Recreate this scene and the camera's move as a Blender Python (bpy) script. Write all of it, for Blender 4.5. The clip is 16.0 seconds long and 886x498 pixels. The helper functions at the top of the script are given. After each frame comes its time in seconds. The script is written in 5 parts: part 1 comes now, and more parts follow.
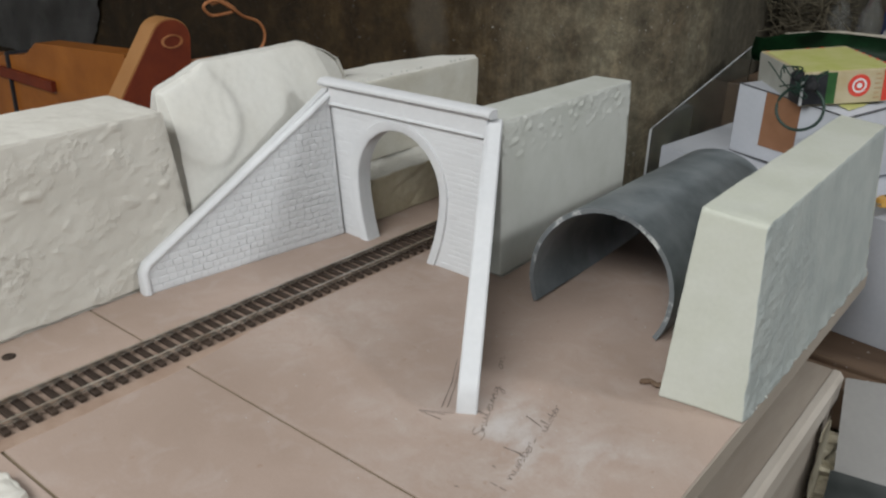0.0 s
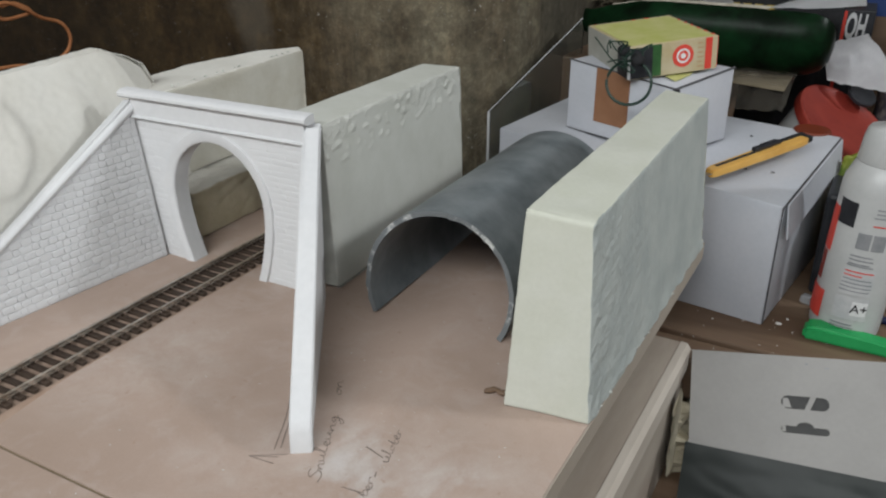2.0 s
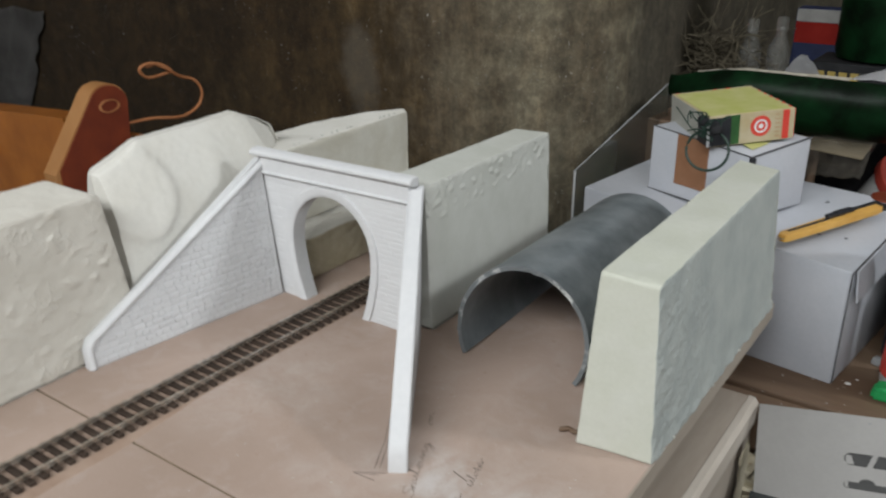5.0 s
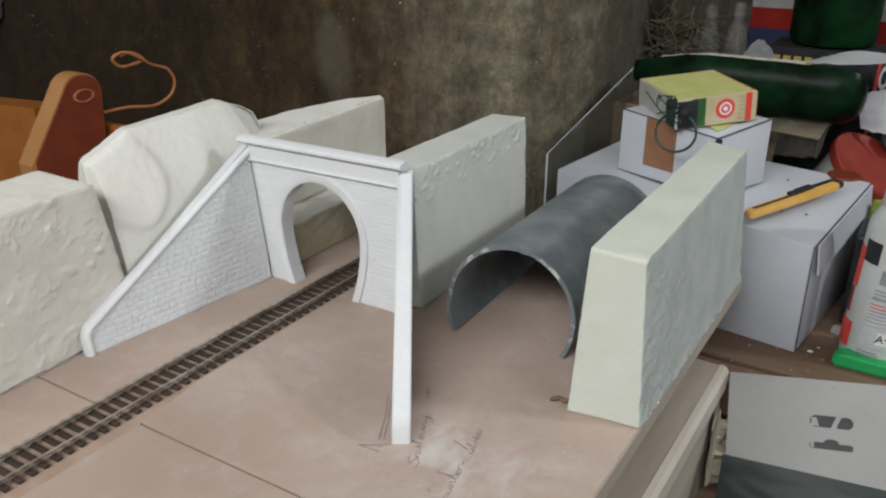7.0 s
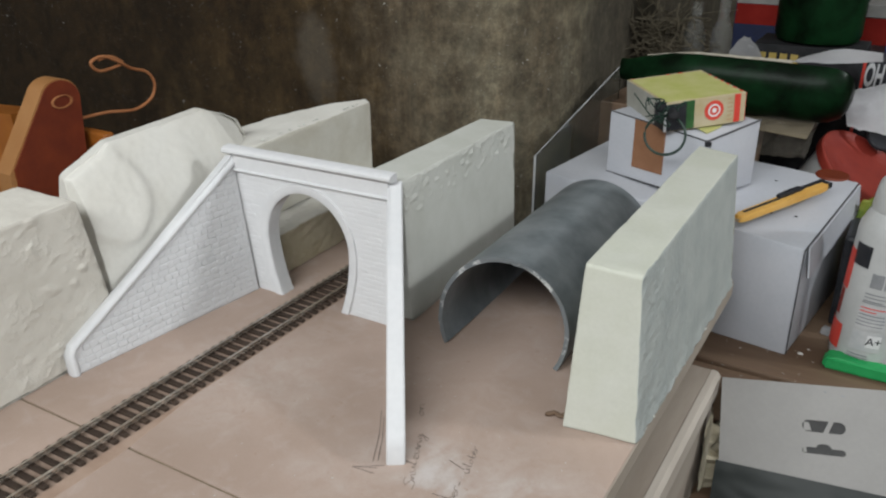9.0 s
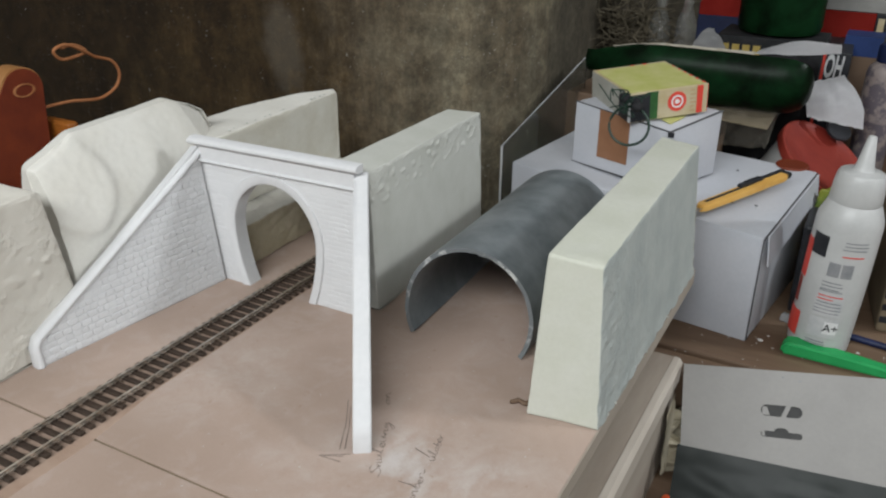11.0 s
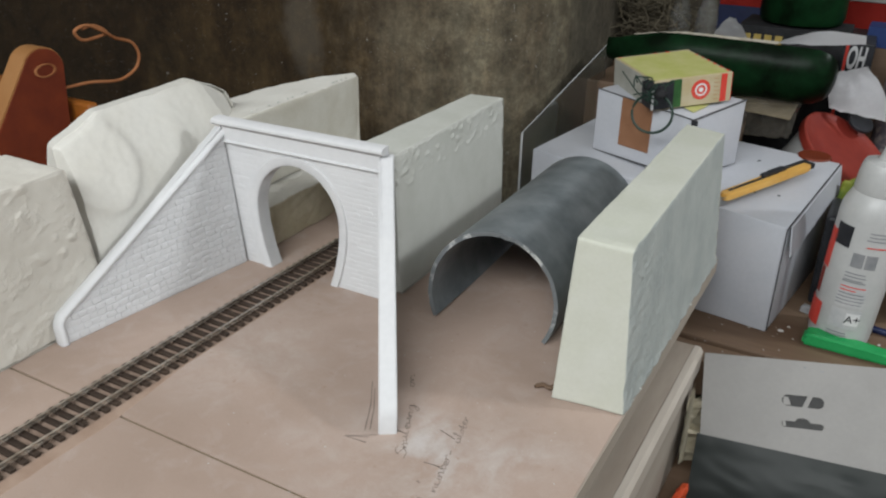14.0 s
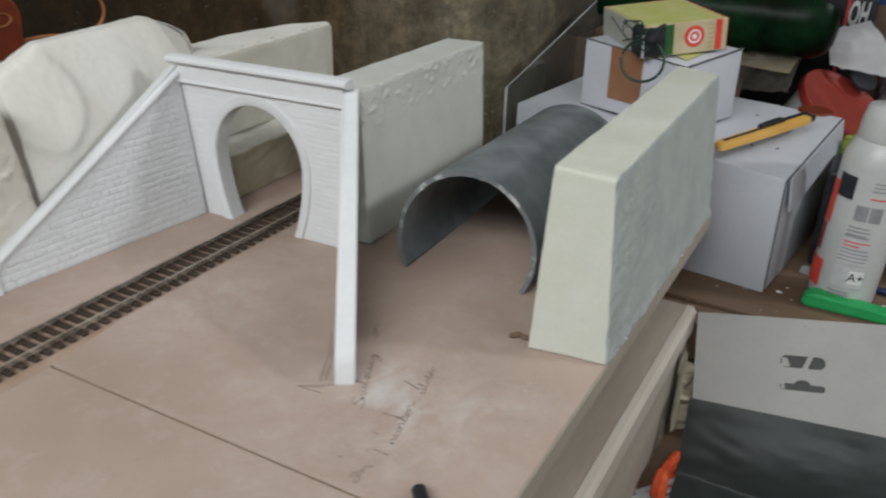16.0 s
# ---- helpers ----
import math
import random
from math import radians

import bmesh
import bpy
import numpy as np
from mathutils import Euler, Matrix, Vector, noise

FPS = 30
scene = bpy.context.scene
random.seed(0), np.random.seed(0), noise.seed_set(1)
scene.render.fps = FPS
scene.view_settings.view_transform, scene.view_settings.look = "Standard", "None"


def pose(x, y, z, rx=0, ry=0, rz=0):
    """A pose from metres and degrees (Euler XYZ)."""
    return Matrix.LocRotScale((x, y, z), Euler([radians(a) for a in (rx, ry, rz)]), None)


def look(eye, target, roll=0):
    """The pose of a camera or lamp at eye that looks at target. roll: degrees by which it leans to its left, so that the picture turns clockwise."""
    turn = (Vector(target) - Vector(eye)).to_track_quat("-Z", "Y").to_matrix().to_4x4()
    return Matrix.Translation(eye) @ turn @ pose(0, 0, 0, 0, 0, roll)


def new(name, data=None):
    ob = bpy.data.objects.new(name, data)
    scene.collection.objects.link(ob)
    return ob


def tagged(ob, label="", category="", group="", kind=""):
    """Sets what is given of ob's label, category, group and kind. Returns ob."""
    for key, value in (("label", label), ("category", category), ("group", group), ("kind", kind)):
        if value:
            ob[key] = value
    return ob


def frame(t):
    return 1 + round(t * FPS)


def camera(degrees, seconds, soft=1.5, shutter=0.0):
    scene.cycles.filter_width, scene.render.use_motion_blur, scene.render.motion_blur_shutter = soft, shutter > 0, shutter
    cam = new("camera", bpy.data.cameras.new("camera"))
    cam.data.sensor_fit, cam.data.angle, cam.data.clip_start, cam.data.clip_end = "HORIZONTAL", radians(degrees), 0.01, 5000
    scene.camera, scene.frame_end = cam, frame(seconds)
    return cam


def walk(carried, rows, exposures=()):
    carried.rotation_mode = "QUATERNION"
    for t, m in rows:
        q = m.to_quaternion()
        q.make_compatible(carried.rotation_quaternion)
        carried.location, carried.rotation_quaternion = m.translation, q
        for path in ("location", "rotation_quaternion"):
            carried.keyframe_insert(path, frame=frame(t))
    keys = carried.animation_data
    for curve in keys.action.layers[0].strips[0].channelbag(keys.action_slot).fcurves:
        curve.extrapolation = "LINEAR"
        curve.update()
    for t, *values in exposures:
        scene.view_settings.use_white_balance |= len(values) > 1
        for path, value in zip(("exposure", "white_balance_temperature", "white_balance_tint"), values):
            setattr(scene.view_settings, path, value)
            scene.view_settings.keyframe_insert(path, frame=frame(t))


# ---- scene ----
cam = camera(55.9, 16.0, soft=2.2, shutter=0.5)
PATH = [
    (0, (0.3794, -0.3973, 0.2340), (-0.7496, 1.0488, -0.5624), 1.80),
    (0.5, (0.3785, -0.3966, 0.2397), (-0.7692, 1.0494, -0.5296), 1.60),
    (1, (0.3889, -0.3787, 0.2414), (-0.6306, 1.1574, -0.5340), 0.93),
    (1.5, (0.3823, -0.3644, 0.2445), (-0.5270, 1.2483, -0.5121), -0.35),
    (2, (0.3806, -0.3542, 0.2421), (-0.4864, 1.2348, -0.6083), 0.09),
    (2.5, (0.3793, -0.3484, 0.2476), (-0.4974, 1.2458, -0.5829), 0.69),
    (3, (0.3773, -0.3525, 0.2481), (-0.5180, 1.2388, -0.5680), 0.27),
    (3.5, (0.3801, -0.3502, 0.2637), (-0.5456, 1.2252, -0.5496), -3.37),
    (4, (0.3860, -0.3692, 0.2643), (-0.6161, 1.1654, -0.5361), -2.43),
    (4.5, (0.4063, -0.3815, 0.2781), (-0.7088, 1.0812, -0.5073), -4.61),
    (5, (0.4056, -0.3995, 0.2737), (-0.6548, 1.1136, -0.4918), -0.13),
    (5.2, (0.4102, -0.4003, 0.2684), (-0.6266, 1.1208, -0.5135), 0.89),
    (7.3, (0.3962, -0.4306, 0.2851), (-0.5569, 1.1331, -0.5189), 0.01),
    (7.5, (0.3960, -0.4286, 0.2900), (-0.5510, 1.1305, -0.5299), 0.02),
    (8, (0.3937, -0.4253, 0.2909), (-0.5210, 1.1459, -0.5425), 0.71),
    (8.5, (0.3890, -0.4222, 0.2895), (-0.5193, 1.1438, -0.5606), 1.01),
    (9, (0.3856, -0.4203, 0.2900), (-0.5335, 1.1544, -0.5319), -0.13),
    (9.2, (0.3859, -0.4184, 0.2832), (-0.5084, 1.1473, -0.5821), 0.06),
    (11.3, (0.3908, -0.4245, 0.2944), (-0.4617, 1.1795, -0.5425), 0.66),
    (11.5, (0.3904, -0.4279, 0.2939), (-0.4806, 1.1862, -0.5038), 0.65),
    (12, (0.3847, -0.4237, 0.2873), (-0.4761, 1.1692, -0.5622), 0.76),
    (12.5, (0.3817, -0.4270, 0.2880), (-0.4836, 1.1568, -0.5739), 0.92),
    (13, (0.3798, -0.4290, 0.2834), (-0.4842, 1.1341, -0.6167), 0.82),
    (13.5, (0.3785, -0.4279, 0.2874), (-0.4889, 1.1407, -0.5998), 1.14),
    (14, (0.3804, -0.4286, 0.2877), (-0.4812, 1.1551, -0.5782), 1.23),
    (14.5, (0.3795, -0.4290, 0.2882), (-0.4809, 1.1569, -0.5746), 1.34),
    (15, (0.3741, -0.4247, 0.2813), (-0.5077, 1.1548, -0.5716), 1.75),
    (15.5, (0.3708, -0.4155, 0.2599), (-0.5251, 1.1261, -0.6460), 0.42),
    (16, (0.3843, -0.3977, 0.2404), (-0.4724, 1.1839, -0.6340), 1.23),
]
walk(cam, [(t, look(eye, target, roll)) for t, eye, target, roll in PATH], exposures=((0.0, -0.13), (0.7, -0.10), (1.5, -0.07), (5.0, -0.01), (7.3, 0.03), (12.5, 0.03), (14.5, 0.0), (15.5, -0.10), (16.0, -0.13)))

# ---- light ----
world = bpy.data.worlds.new("room_air")
scene.world = world
world.use_nodes = True
world.node_tree.nodes["Background"].inputs["Color"].default_value = (0.75, 0.83, 1.0, 1)
world.node_tree.nodes["Background"].inputs["Strength"].default_value = 0.095


def area_lamp(name, eye, target, sx, sy, power, colour, spread=180):
    d = bpy.data.lights.new(name, "AREA")
    d.shape, d.size, d.size_y, d.energy, d.color = "RECTANGLE", sx, sy, power, colour
    d.spread = radians(spread)
    ob = new(name, d)
    ob.matrix_world = look(eye, target)
    return ob


# the ceiling tube in front of the bench, an added broad fill from the right and the small lamp beside the bench
area_lamp("ceiling_tube", (0.16, -1.22, 1.00), (0.0, 0.0, 0.0), 1.30, 0.40, 25.3, (0.95, 0.985, 0.995))
area_lamp("right_fill", (1.30, -0.45, 0.90), (0.0, 0.0, 0.0), 0.80, 0.80, 4.2, (0.95, 0.985, 1.0))
area_lamp("side_lamp", (1.75, 0.63, 1.10), (0.10, 0.0, 0.0), 0.18, 0.18, 13.0, (0.94, 0.975, 1.0))

# ---- materials ----


def nodes_of(name):
    m = bpy.data.materials.new(name)
    m.use_nodes = True
    nt = m.node_tree
    return m, nt, nt.nodes["Principled BSDF"]


def ramp(nt, src, stops):
    r = nt.nodes.new("ShaderNodeValToRGB")
    e = r.color_ramp.elements
    while len(e) < len(stops):
        e.new(0.5)
    for i, (p, c) in enumerate(stops):
        e[i].position, e[i].color = p, (*c, 1)
    nt.links.new(src, r.inputs["Fac"])
    return r.outputs["Color"]


def noise_node(nt, scale, detail=5.0, rough=0.6, stretch=None, warp=0.0):
    tc = nt.nodes.new("ShaderNodeTexCoord")
    src = tc.outputs["Object"]
    if stretch:
        mp = nt.nodes.new("ShaderNodeMapping")
        mp.inputs["Scale"].default_value = stretch
        nt.links.new(src, mp.inputs["Vector"])
        src = mp.outputs["Vector"]
    n = nt.nodes.new("ShaderNodeTexNoise")
    n.inputs["Scale"].default_value, n.inputs["Detail"].default_value, n.inputs["Roughness"].default_value = scale, detail, rough
    n.inputs["Distortion"].default_value = warp
    nt.links.new(src, n.inputs["Vector"])
    return n.outputs["Fac"]


def mixed(nt, fac, a, b, mode="MIX"):
    mx = nt.nodes.new("ShaderNodeMix")
    mx.data_type, mx.blend_type = "RGBA", mode
    for k, v in ((0, fac), (6, a), (7, b)):
        if hasattr(v, "links"):
            nt.links.new(v, mx.inputs[k])
        elif k == 0:
            mx.inputs[0].default_value = v
        else:
            mx.inputs[k].default_value = (*v, 1)
    return mx.outputs[2]


def bumped(nt, bs, height, strength, dist):
    b = nt.nodes.new("ShaderNodeBump")
    b.inputs["Strength"].default_value, b.inputs["Distance"].default_value = strength, dist
    nt.links.new(height, b.inputs["Height"])
    nt.links.new(b.outputs["Normal"], bs.inputs["Normal"])


def surface(name, base, alt, scale=60, fine=600, rough=0.7, bump=0.25, dist=0.0006, metal=0.0, low=0.35, high=0.65, stretch=None, vary=0.0):
    """base and alt colours mixed by a coarse noise, shaded by a fine one, with a fine relief."""
    m, nt, bs = nodes_of(name)
    big = noise_node(nt, scale, 5, 0.6, stretch)
    small = noise_node(nt, fine, 3, 0.6, stretch)
    c = ramp(nt, big, [(low, base), (high, alt)])
    f = ramp(nt, small, [(0.3, (0.93, 0.93, 0.93)), (0.7, (1, 1, 1))])
    c = mixed(nt, 0.7, c, f, "MULTIPLY")
    if vary:
        oi = nt.nodes.new("ShaderNodeObjectInfo")
        v = ramp(nt, oi.outputs["Random"], [(0.0, (1 - vary,) * 3), (1.0, (1, 1, 1))])
        c = mixed(nt, 1.0, c, v, "MULTIPLY")
    nt.links.new(c, bs.inputs["Base Color"])
    bs.inputs["Roughness"].default_value, bs.inputs["Metallic"].default_value = rough, metal
    bs.inputs["Specular IOR Level"].default_value = 0.35
    bumped(nt, bs, small, bump, dist)
    return m


def concrete():
    m, nt, bs = nodes_of("old_damp_concrete_shaded_return")
    tc = nt.nodes.new("ShaderNodeTexCoord")
    sep = nt.nodes.new("ShaderNodeSeparateXYZ")
    nt.links.new(tc.outputs["Object"], sep.inputs[0])
    big = noise_node(nt, 5.5, 8, 0.72, (1, 1, 0.5), 0.1)
    streak = noise_node(nt, 26, 6, 0.7, (1, 1, 0.09), 0.15)
    mid = noise_node(nt, 55, 10, 0.78, None, 0.0)
    fine = noise_node(nt, 330, 6, 0.7)
    # the wall is browner and damper towards the left, limier to the right
    drift = nt.nodes.new("ShaderNodeMath")
    drift.operation = "MULTIPLY_ADD"
    drift.inputs[1].default_value, drift.inputs[2].default_value = 0.98, 0.160
    nt.links.new(sep.outputs["X"], drift.inputs[0])
    total = nt.nodes.new("ShaderNodeMath")
    total.operation = "ADD"
    nt.links.new(big, total.inputs[0])
    nt.links.new(drift.outputs[0], total.inputs[1])
    c = ramp(nt, total.outputs[0], [(0.30, (0.020, 0.0120, 0.0048)), (0.46, (0.043, 0.0285, 0.0125)), (0.58, (0.086, 0.068, 0.045)), (0.76, (0.148, 0.134, 0.098))])
    c = mixed(nt, 0.60, c, ramp(nt, streak, [(0.3, (0.55, 0.52, 0.48)), (0.48, (0.95, 0.94, 0.92)), (0.66, (1.45, 1.42, 1.36))]), "MULTIPLY")
    c = mixed(nt, 0.85, c, ramp(nt, mid, [(0.30, (0.30, 0.28, 0.26)), (0.50, (0.95, 0.93, 0.90)), (0.66, (1.80, 1.75, 1.68))]), "MULTIPLY")
    c = mixed(nt, ramp(nt, fine, [(0.63, (0, 0, 0)), (0.73, (0.8, 0.8, 0.8))]), c, (0.34, 0.33, 0.30))
    # white lime flecks in loose clusters
    fleck = ramp(nt, noise_node(nt, 210, 4, 0.7), [(0.635, (0, 0, 0)), (0.69, (1, 1, 1))])
    spread = ramp(nt, noise_node(nt, 17, 3, 0.6), [(0.50, (0, 0, 0)), (0.62, (1, 1, 1))])
    c = mixed(nt, mixed(nt, 1.0, fleck, spread, "MULTIPLY"), c, (0.46, 0.45, 0.42))
    # a pale worn patch, taller than wide
    squeeze = nt.nodes.new("ShaderNodeMapping")
    squeeze.inputs["Scale"].default_value = (1.25, 1.0, 0.70)
    squeeze.inputs["Location"].default_value = (0.2440, -0.30, -0.0750)
    nt.links.new(tc.outputs["Object"], squeeze.inputs["Vector"])
    gap = nt.nodes.new("ShaderNodeVectorMath")
    gap.operation = "LENGTH"
    nt.links.new(squeeze.outputs["Vector"], gap.inputs[0])
    reach = nt.nodes.new("ShaderNodeMath")
    reach.operation = "MULTIPLY_ADD"
    reach.inputs[1].default_value = 0.05
    nt.links.new(noise_node(nt, 28, 5, 0.65), reach.inputs[0])
    nt.links.new(gap.outputs["Value"], reach.inputs[2])
    near = ramp(nt, reach.outputs[0], [(0.046, (0.46, 0.46, 0.46)), (0.064, (0, 0, 0))])
    c = mixed(nt, near, c, (0.108, 0.094, 0.074))
    # the return wall past the corner is darkened to stand for its shade, with a ragged border
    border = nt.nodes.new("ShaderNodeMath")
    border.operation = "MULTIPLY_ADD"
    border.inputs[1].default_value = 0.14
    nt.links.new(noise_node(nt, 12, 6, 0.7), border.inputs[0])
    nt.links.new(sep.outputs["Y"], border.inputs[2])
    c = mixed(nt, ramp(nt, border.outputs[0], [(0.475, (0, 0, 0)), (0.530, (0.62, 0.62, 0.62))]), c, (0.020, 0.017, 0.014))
    nt.links.new(c, bs.inputs["Base Color"])
    bs.inputs["Roughness"].default_value = 0.85
    bs.inputs["Specular IOR Level"].default_value = 0.25
    bumped(nt, bs, mid, 0.6, 0.003)
    return m


def hardboard():
    m, nt, bs = nodes_of("pinkish_hardboard")
    big = noise_node(nt, 9, 5, 0.6, None, 0.5)
    mid = noise_node(nt, 45, 6, 0.65, None, 0.6)
    fine = noise_node(nt, 900, 3, 0.6)
    c = ramp(nt, big, [(0.35, (0.322, 0.240, 0.194)), (0.65, (0.390, 0.296, 0.247))])
    dust = ramp(nt, mid, [(0.50, (0, 0, 0)), (0.78, (0.45, 0.45, 0.45))])
    c = mixed(nt, dust, c, (0.46, 0.395, 0.365))
    # plaster dust rubbed into the board round the tip of the wing wall
    tc = nt.nodes.new("ShaderNodeTexCoord")
    for spot_at, reach in (((0.215, -0.135, 0.012), 0.10), ((0.060, -0.100, 0.012), 0.07)):
        gap = nt.nodes.new("ShaderNodeVectorMath")
        gap.operation = "DISTANCE"
        gap.inputs[1].default_value = spot_at
        nt.links.new(tc.outputs["Object"], gap.inputs[0])
        near = ramp(nt, gap.outputs["Value"], [(0.0, (1, 1, 1)), (reach, (0, 0, 0))])
        patch = ramp(nt, noise_node(nt, 34, 8, 0.75, None, 0.4), [(0.42, (0, 0, 0)), (0.75, (0.55, 0.55, 0.55))])
        c = mixed(nt, mixed(nt, 1.0, near, patch, "MULTIPLY"), c, (0.55, 0.52, 0.495))
    # thicker smears of it, wiped in one direction
    for spot_at, reach in (((0.203, -0.116, 0.0), 0.034), ((0.228, -0.138, 0.0), 0.040), ((0.140, -0.150, 0.0), 0.016), ((0.044, -0.085, 0.0), 0.013), ((0.112, -0.126, 0.0), 0.009), ((0.166, -0.148, 0.0), 0.011), ((0.196, -0.095, 0.0), 0.018), ((0.252, -0.105, 0.0), 0.024)):
        gap = nt.nodes.new("ShaderNodeVectorMath")
        gap.operation = "DISTANCE"
        gap.inputs[1].default_value = spot_at
        nt.links.new(tc.outputs["Object"], gap.inputs[0])
        near = ramp(nt, gap.outputs["Value"], [(0.15 * reach, (1, 1, 1)), (reach, (0, 0, 0))])
        smear = ramp(nt, noise_node(nt, 60, 4, 0.58, (1.0, 0.6, 1), 0.2), [(0.44, (0, 0, 0)), (0.70, (0.70, 0.70, 0.70))])
        c = mixed(nt, mixed(nt, 1.0, near, smear, "MULTIPLY"), c, (0.58, 0.575, 0.575))
    spot = ramp(nt, noise_node(nt, 150, 2, 0.5), [(0.70, (0, 0, 0)), (0.76, (0.6, 0.6, 0.6))])
    c = mixed(nt, spot, c, (0.30, 0.20, 0.15))
    f = ramp(nt, fine, [(0.3, (0.9, 0.9, 0.9)), (0.7, (1, 1, 1))])
    c = mixed(nt, 0.6, c, f, "MULTIPLY")
    nt.links.new(c, bs.inputs["Base Color"])
    bs.inputs["Roughness"].default_value = 0.62
    bumped(nt, bs, mid, 0.06, 0.0008)
    return m


def torn_foam(name, base, alt, depth, band=None, axis="Y", patchy=0.35):
    """Foam torn along a cut: clusters of small round beads; band: the two places along an axis between which the beads fade out."""
    m, nt, bs = nodes_of(name)
    big = noise_node(nt, 35, 5, 0.6)
    beads = noise_node(nt, 170, 2, 0.5)
    where = ramp(nt, noise_node(nt, 38, 4, 0.6), [(0.46, (0.05, 0.05, 0.05)), (0.68, (1, 1, 1))])
    if band:
        tc = nt.nodes.new("ShaderNodeTexCoord")
        sep = nt.nodes.new("ShaderNodeSeparateXYZ")
        nt.links.new(tc.outputs["Object"], sep.inputs[0])
        fade = nt.nodes.new("ShaderNodeMapRange")
        fade.inputs["From Min"].default_value, fade.inputs["From Max"].default_value = band
        fade.inputs["To Min"].default_value, fade.inputs["To Max"].default_value = 1.0, 0.06
        nt.links.new(sep.outputs[axis], fade.inputs["Value"])
        where = mixed(nt, patchy, fade.outputs["Result"], where, "MULTIPLY")
    lump = ramp(nt, beads, [(0.40, (0, 0, 0)), (0.85, (1, 1, 1))])
    c = ramp(nt, big, [(0.35, base), (0.65, alt)])
    nt.links.new(c, bs.inputs["Base Color"])
    bs.inputs["Roughness"].default_value = 0.85
    bumped(nt, bs, mixed(nt, 1.0, lump, where, "MULTIPLY"), 0.7, depth)
    return m


def glassy(name, colour, rough=0.05, trans=1.0, ior=1.45, alpha=1.0):
    m, nt, bs = nodes_of(name)
    bs.inputs["Base Color"].default_value = (*colour, 1)
    bs.inputs["Roughness"].default_value = rough
    bs.inputs["Transmission Weight"].default_value = trans
    bs.inputs["IOR"].default_value = ior
    bs.inputs["Alpha"].default_value = alpha
    return m


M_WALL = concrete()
M_BOARD = hardboard()
M_BED = surface("trackbed_brown", (0.280, 0.192, 0.142), (0.345, 0.252, 0.196), 60, 700, 0.75)
M_BEDPALE = surface("pale_brown_trackbed", (0.225, 0.160, 0.122), (0.300, 0.222, 0.174), 60, 700, 0.75)
M_PLASTER = surface("white_cast_plaster", (0.588, 0.593, 0.604), (0.617, 0.618, 0.625), 40, 260, 0.8, 0.06, 0.0004, vary=0.05)
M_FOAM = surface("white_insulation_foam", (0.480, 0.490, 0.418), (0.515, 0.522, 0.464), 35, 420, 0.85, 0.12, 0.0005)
M_FOAMP = surface("plain_white_foam", (0.455, 0.462, 0.420), (0.510, 0.515, 0.478), 30, 350, 0.85, 0.12, 0.0005)
M_FOAMA = torn_foam("dull_white_foam", (0.455, 0.462, 0.420), (0.510, 0.515, 0.478), 0.0022, (0.098, 0.074), "Z", 0.9)
M_FOAMB = surface("warm_shade_foam", (0.470, 0.445, 0.375), (0.55, 0.535, 0.475), 30, 420, 0.8, 0.3, 0.0008)
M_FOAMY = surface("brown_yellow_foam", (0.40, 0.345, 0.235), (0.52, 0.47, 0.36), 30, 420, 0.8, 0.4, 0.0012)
# darker grey for one sawn side; the shade on it is in the colour
M_FOAMG = torn_foam("shaded_cut_foam", (0.315, 0.345, 0.335), (0.385, 0.412, 0.394), 0.0017, (0.000, 0.110))
M_FOAMD = surface("warm_white_foam", (0.530, 0.503, 0.451), (0.594, 0.569, 0.515), 35, 420, 0.85, 0.2, 0.0008)
M_TORN = torn_foam("torn_white_foam", (0.514, 0.487, 0.433), (0.572, 0.548, 0.494), 0.0022)
M_CARVED = surface("smooth_carved_foam", (0.604, 0.586, 0.536), (0.635, 0.622, 0.580), 25, 300, 0.75, 0.10, 0.0005)
M_RAIL = surface("worn_nickel_rail", (0.34, 0.29, 0.24), (0.66, 0.61, 0.55), 70, 500, 0.26, 0.1, 0.0003, metal=0.85)
M_SLEEPER = surface("dark_brown_plastic_sleeper", (0.030, 0.018, 0.012), (0.060, 0.040, 0.028), 90, 900, 0.65, 0.2, 0.0003, vary=0.3)
M_PVC = surface("dusty_grey_pvc", (0.096, 0.113, 0.122), (0.182, 0.200, 0.210), 34, 300, 0.42, 0.05, 0.0004)
M_PVCEDGE = surface("sawn_pvc_edge", (0.135, 0.145, 0.150), (0.62, 0.62, 0.60), 110, 900, 0.8, 0.5, 0.0006, low=0.55, high=0.68)
M_CARTON = surface("white_carton", (0.441, 0.458, 0.499), (0.494, 0.503, 0.539), 14, 300, 0.55, 0.05, 0.0004)
M_TAPE = surface("brown_parcel_tape", (0.22, 0.105, 0.055), (0.27, 0.135, 0.075), 40, 300, 0.4, 0.1, 0.0004)
M_KRAFT = surface("brown_kraft_card", (0.15, 0.115, 0.072), (0.21, 0.165, 0.11), 30, 400, 0.8, 0.15, 0.0005)
M_DARKLINE = surface("dark_box_seam", (0.05, 0.05, 0.055), (0.09, 0.09, 0.095), 60, 400, 0.7)
M_YELLOW = surface("pale_yellow_card", (0.413, 0.430, 0.129), (0.499, 0.486, 0.215), 45, 300, 0.5, 0.05, 0.0003)
M_CREAM = surface("cream_printed_card", (0.410, 0.330, 0.180), (0.470, 0.410, 0.285), 40, 300, 0.5, 0.05, 0.0003)
M_RED = surface("red_print", (0.55, 0.045, 0.030), (0.62, 0.07, 0.05), 40, 300, 0.5, 0.03, 0.0003)
M_DARKRED = surface("dull_red_plastic", (0.195, 0.021, 0.014), (0.245, 0.032, 0.020), 40, 300, 0.5, 0.05, 0.0004)
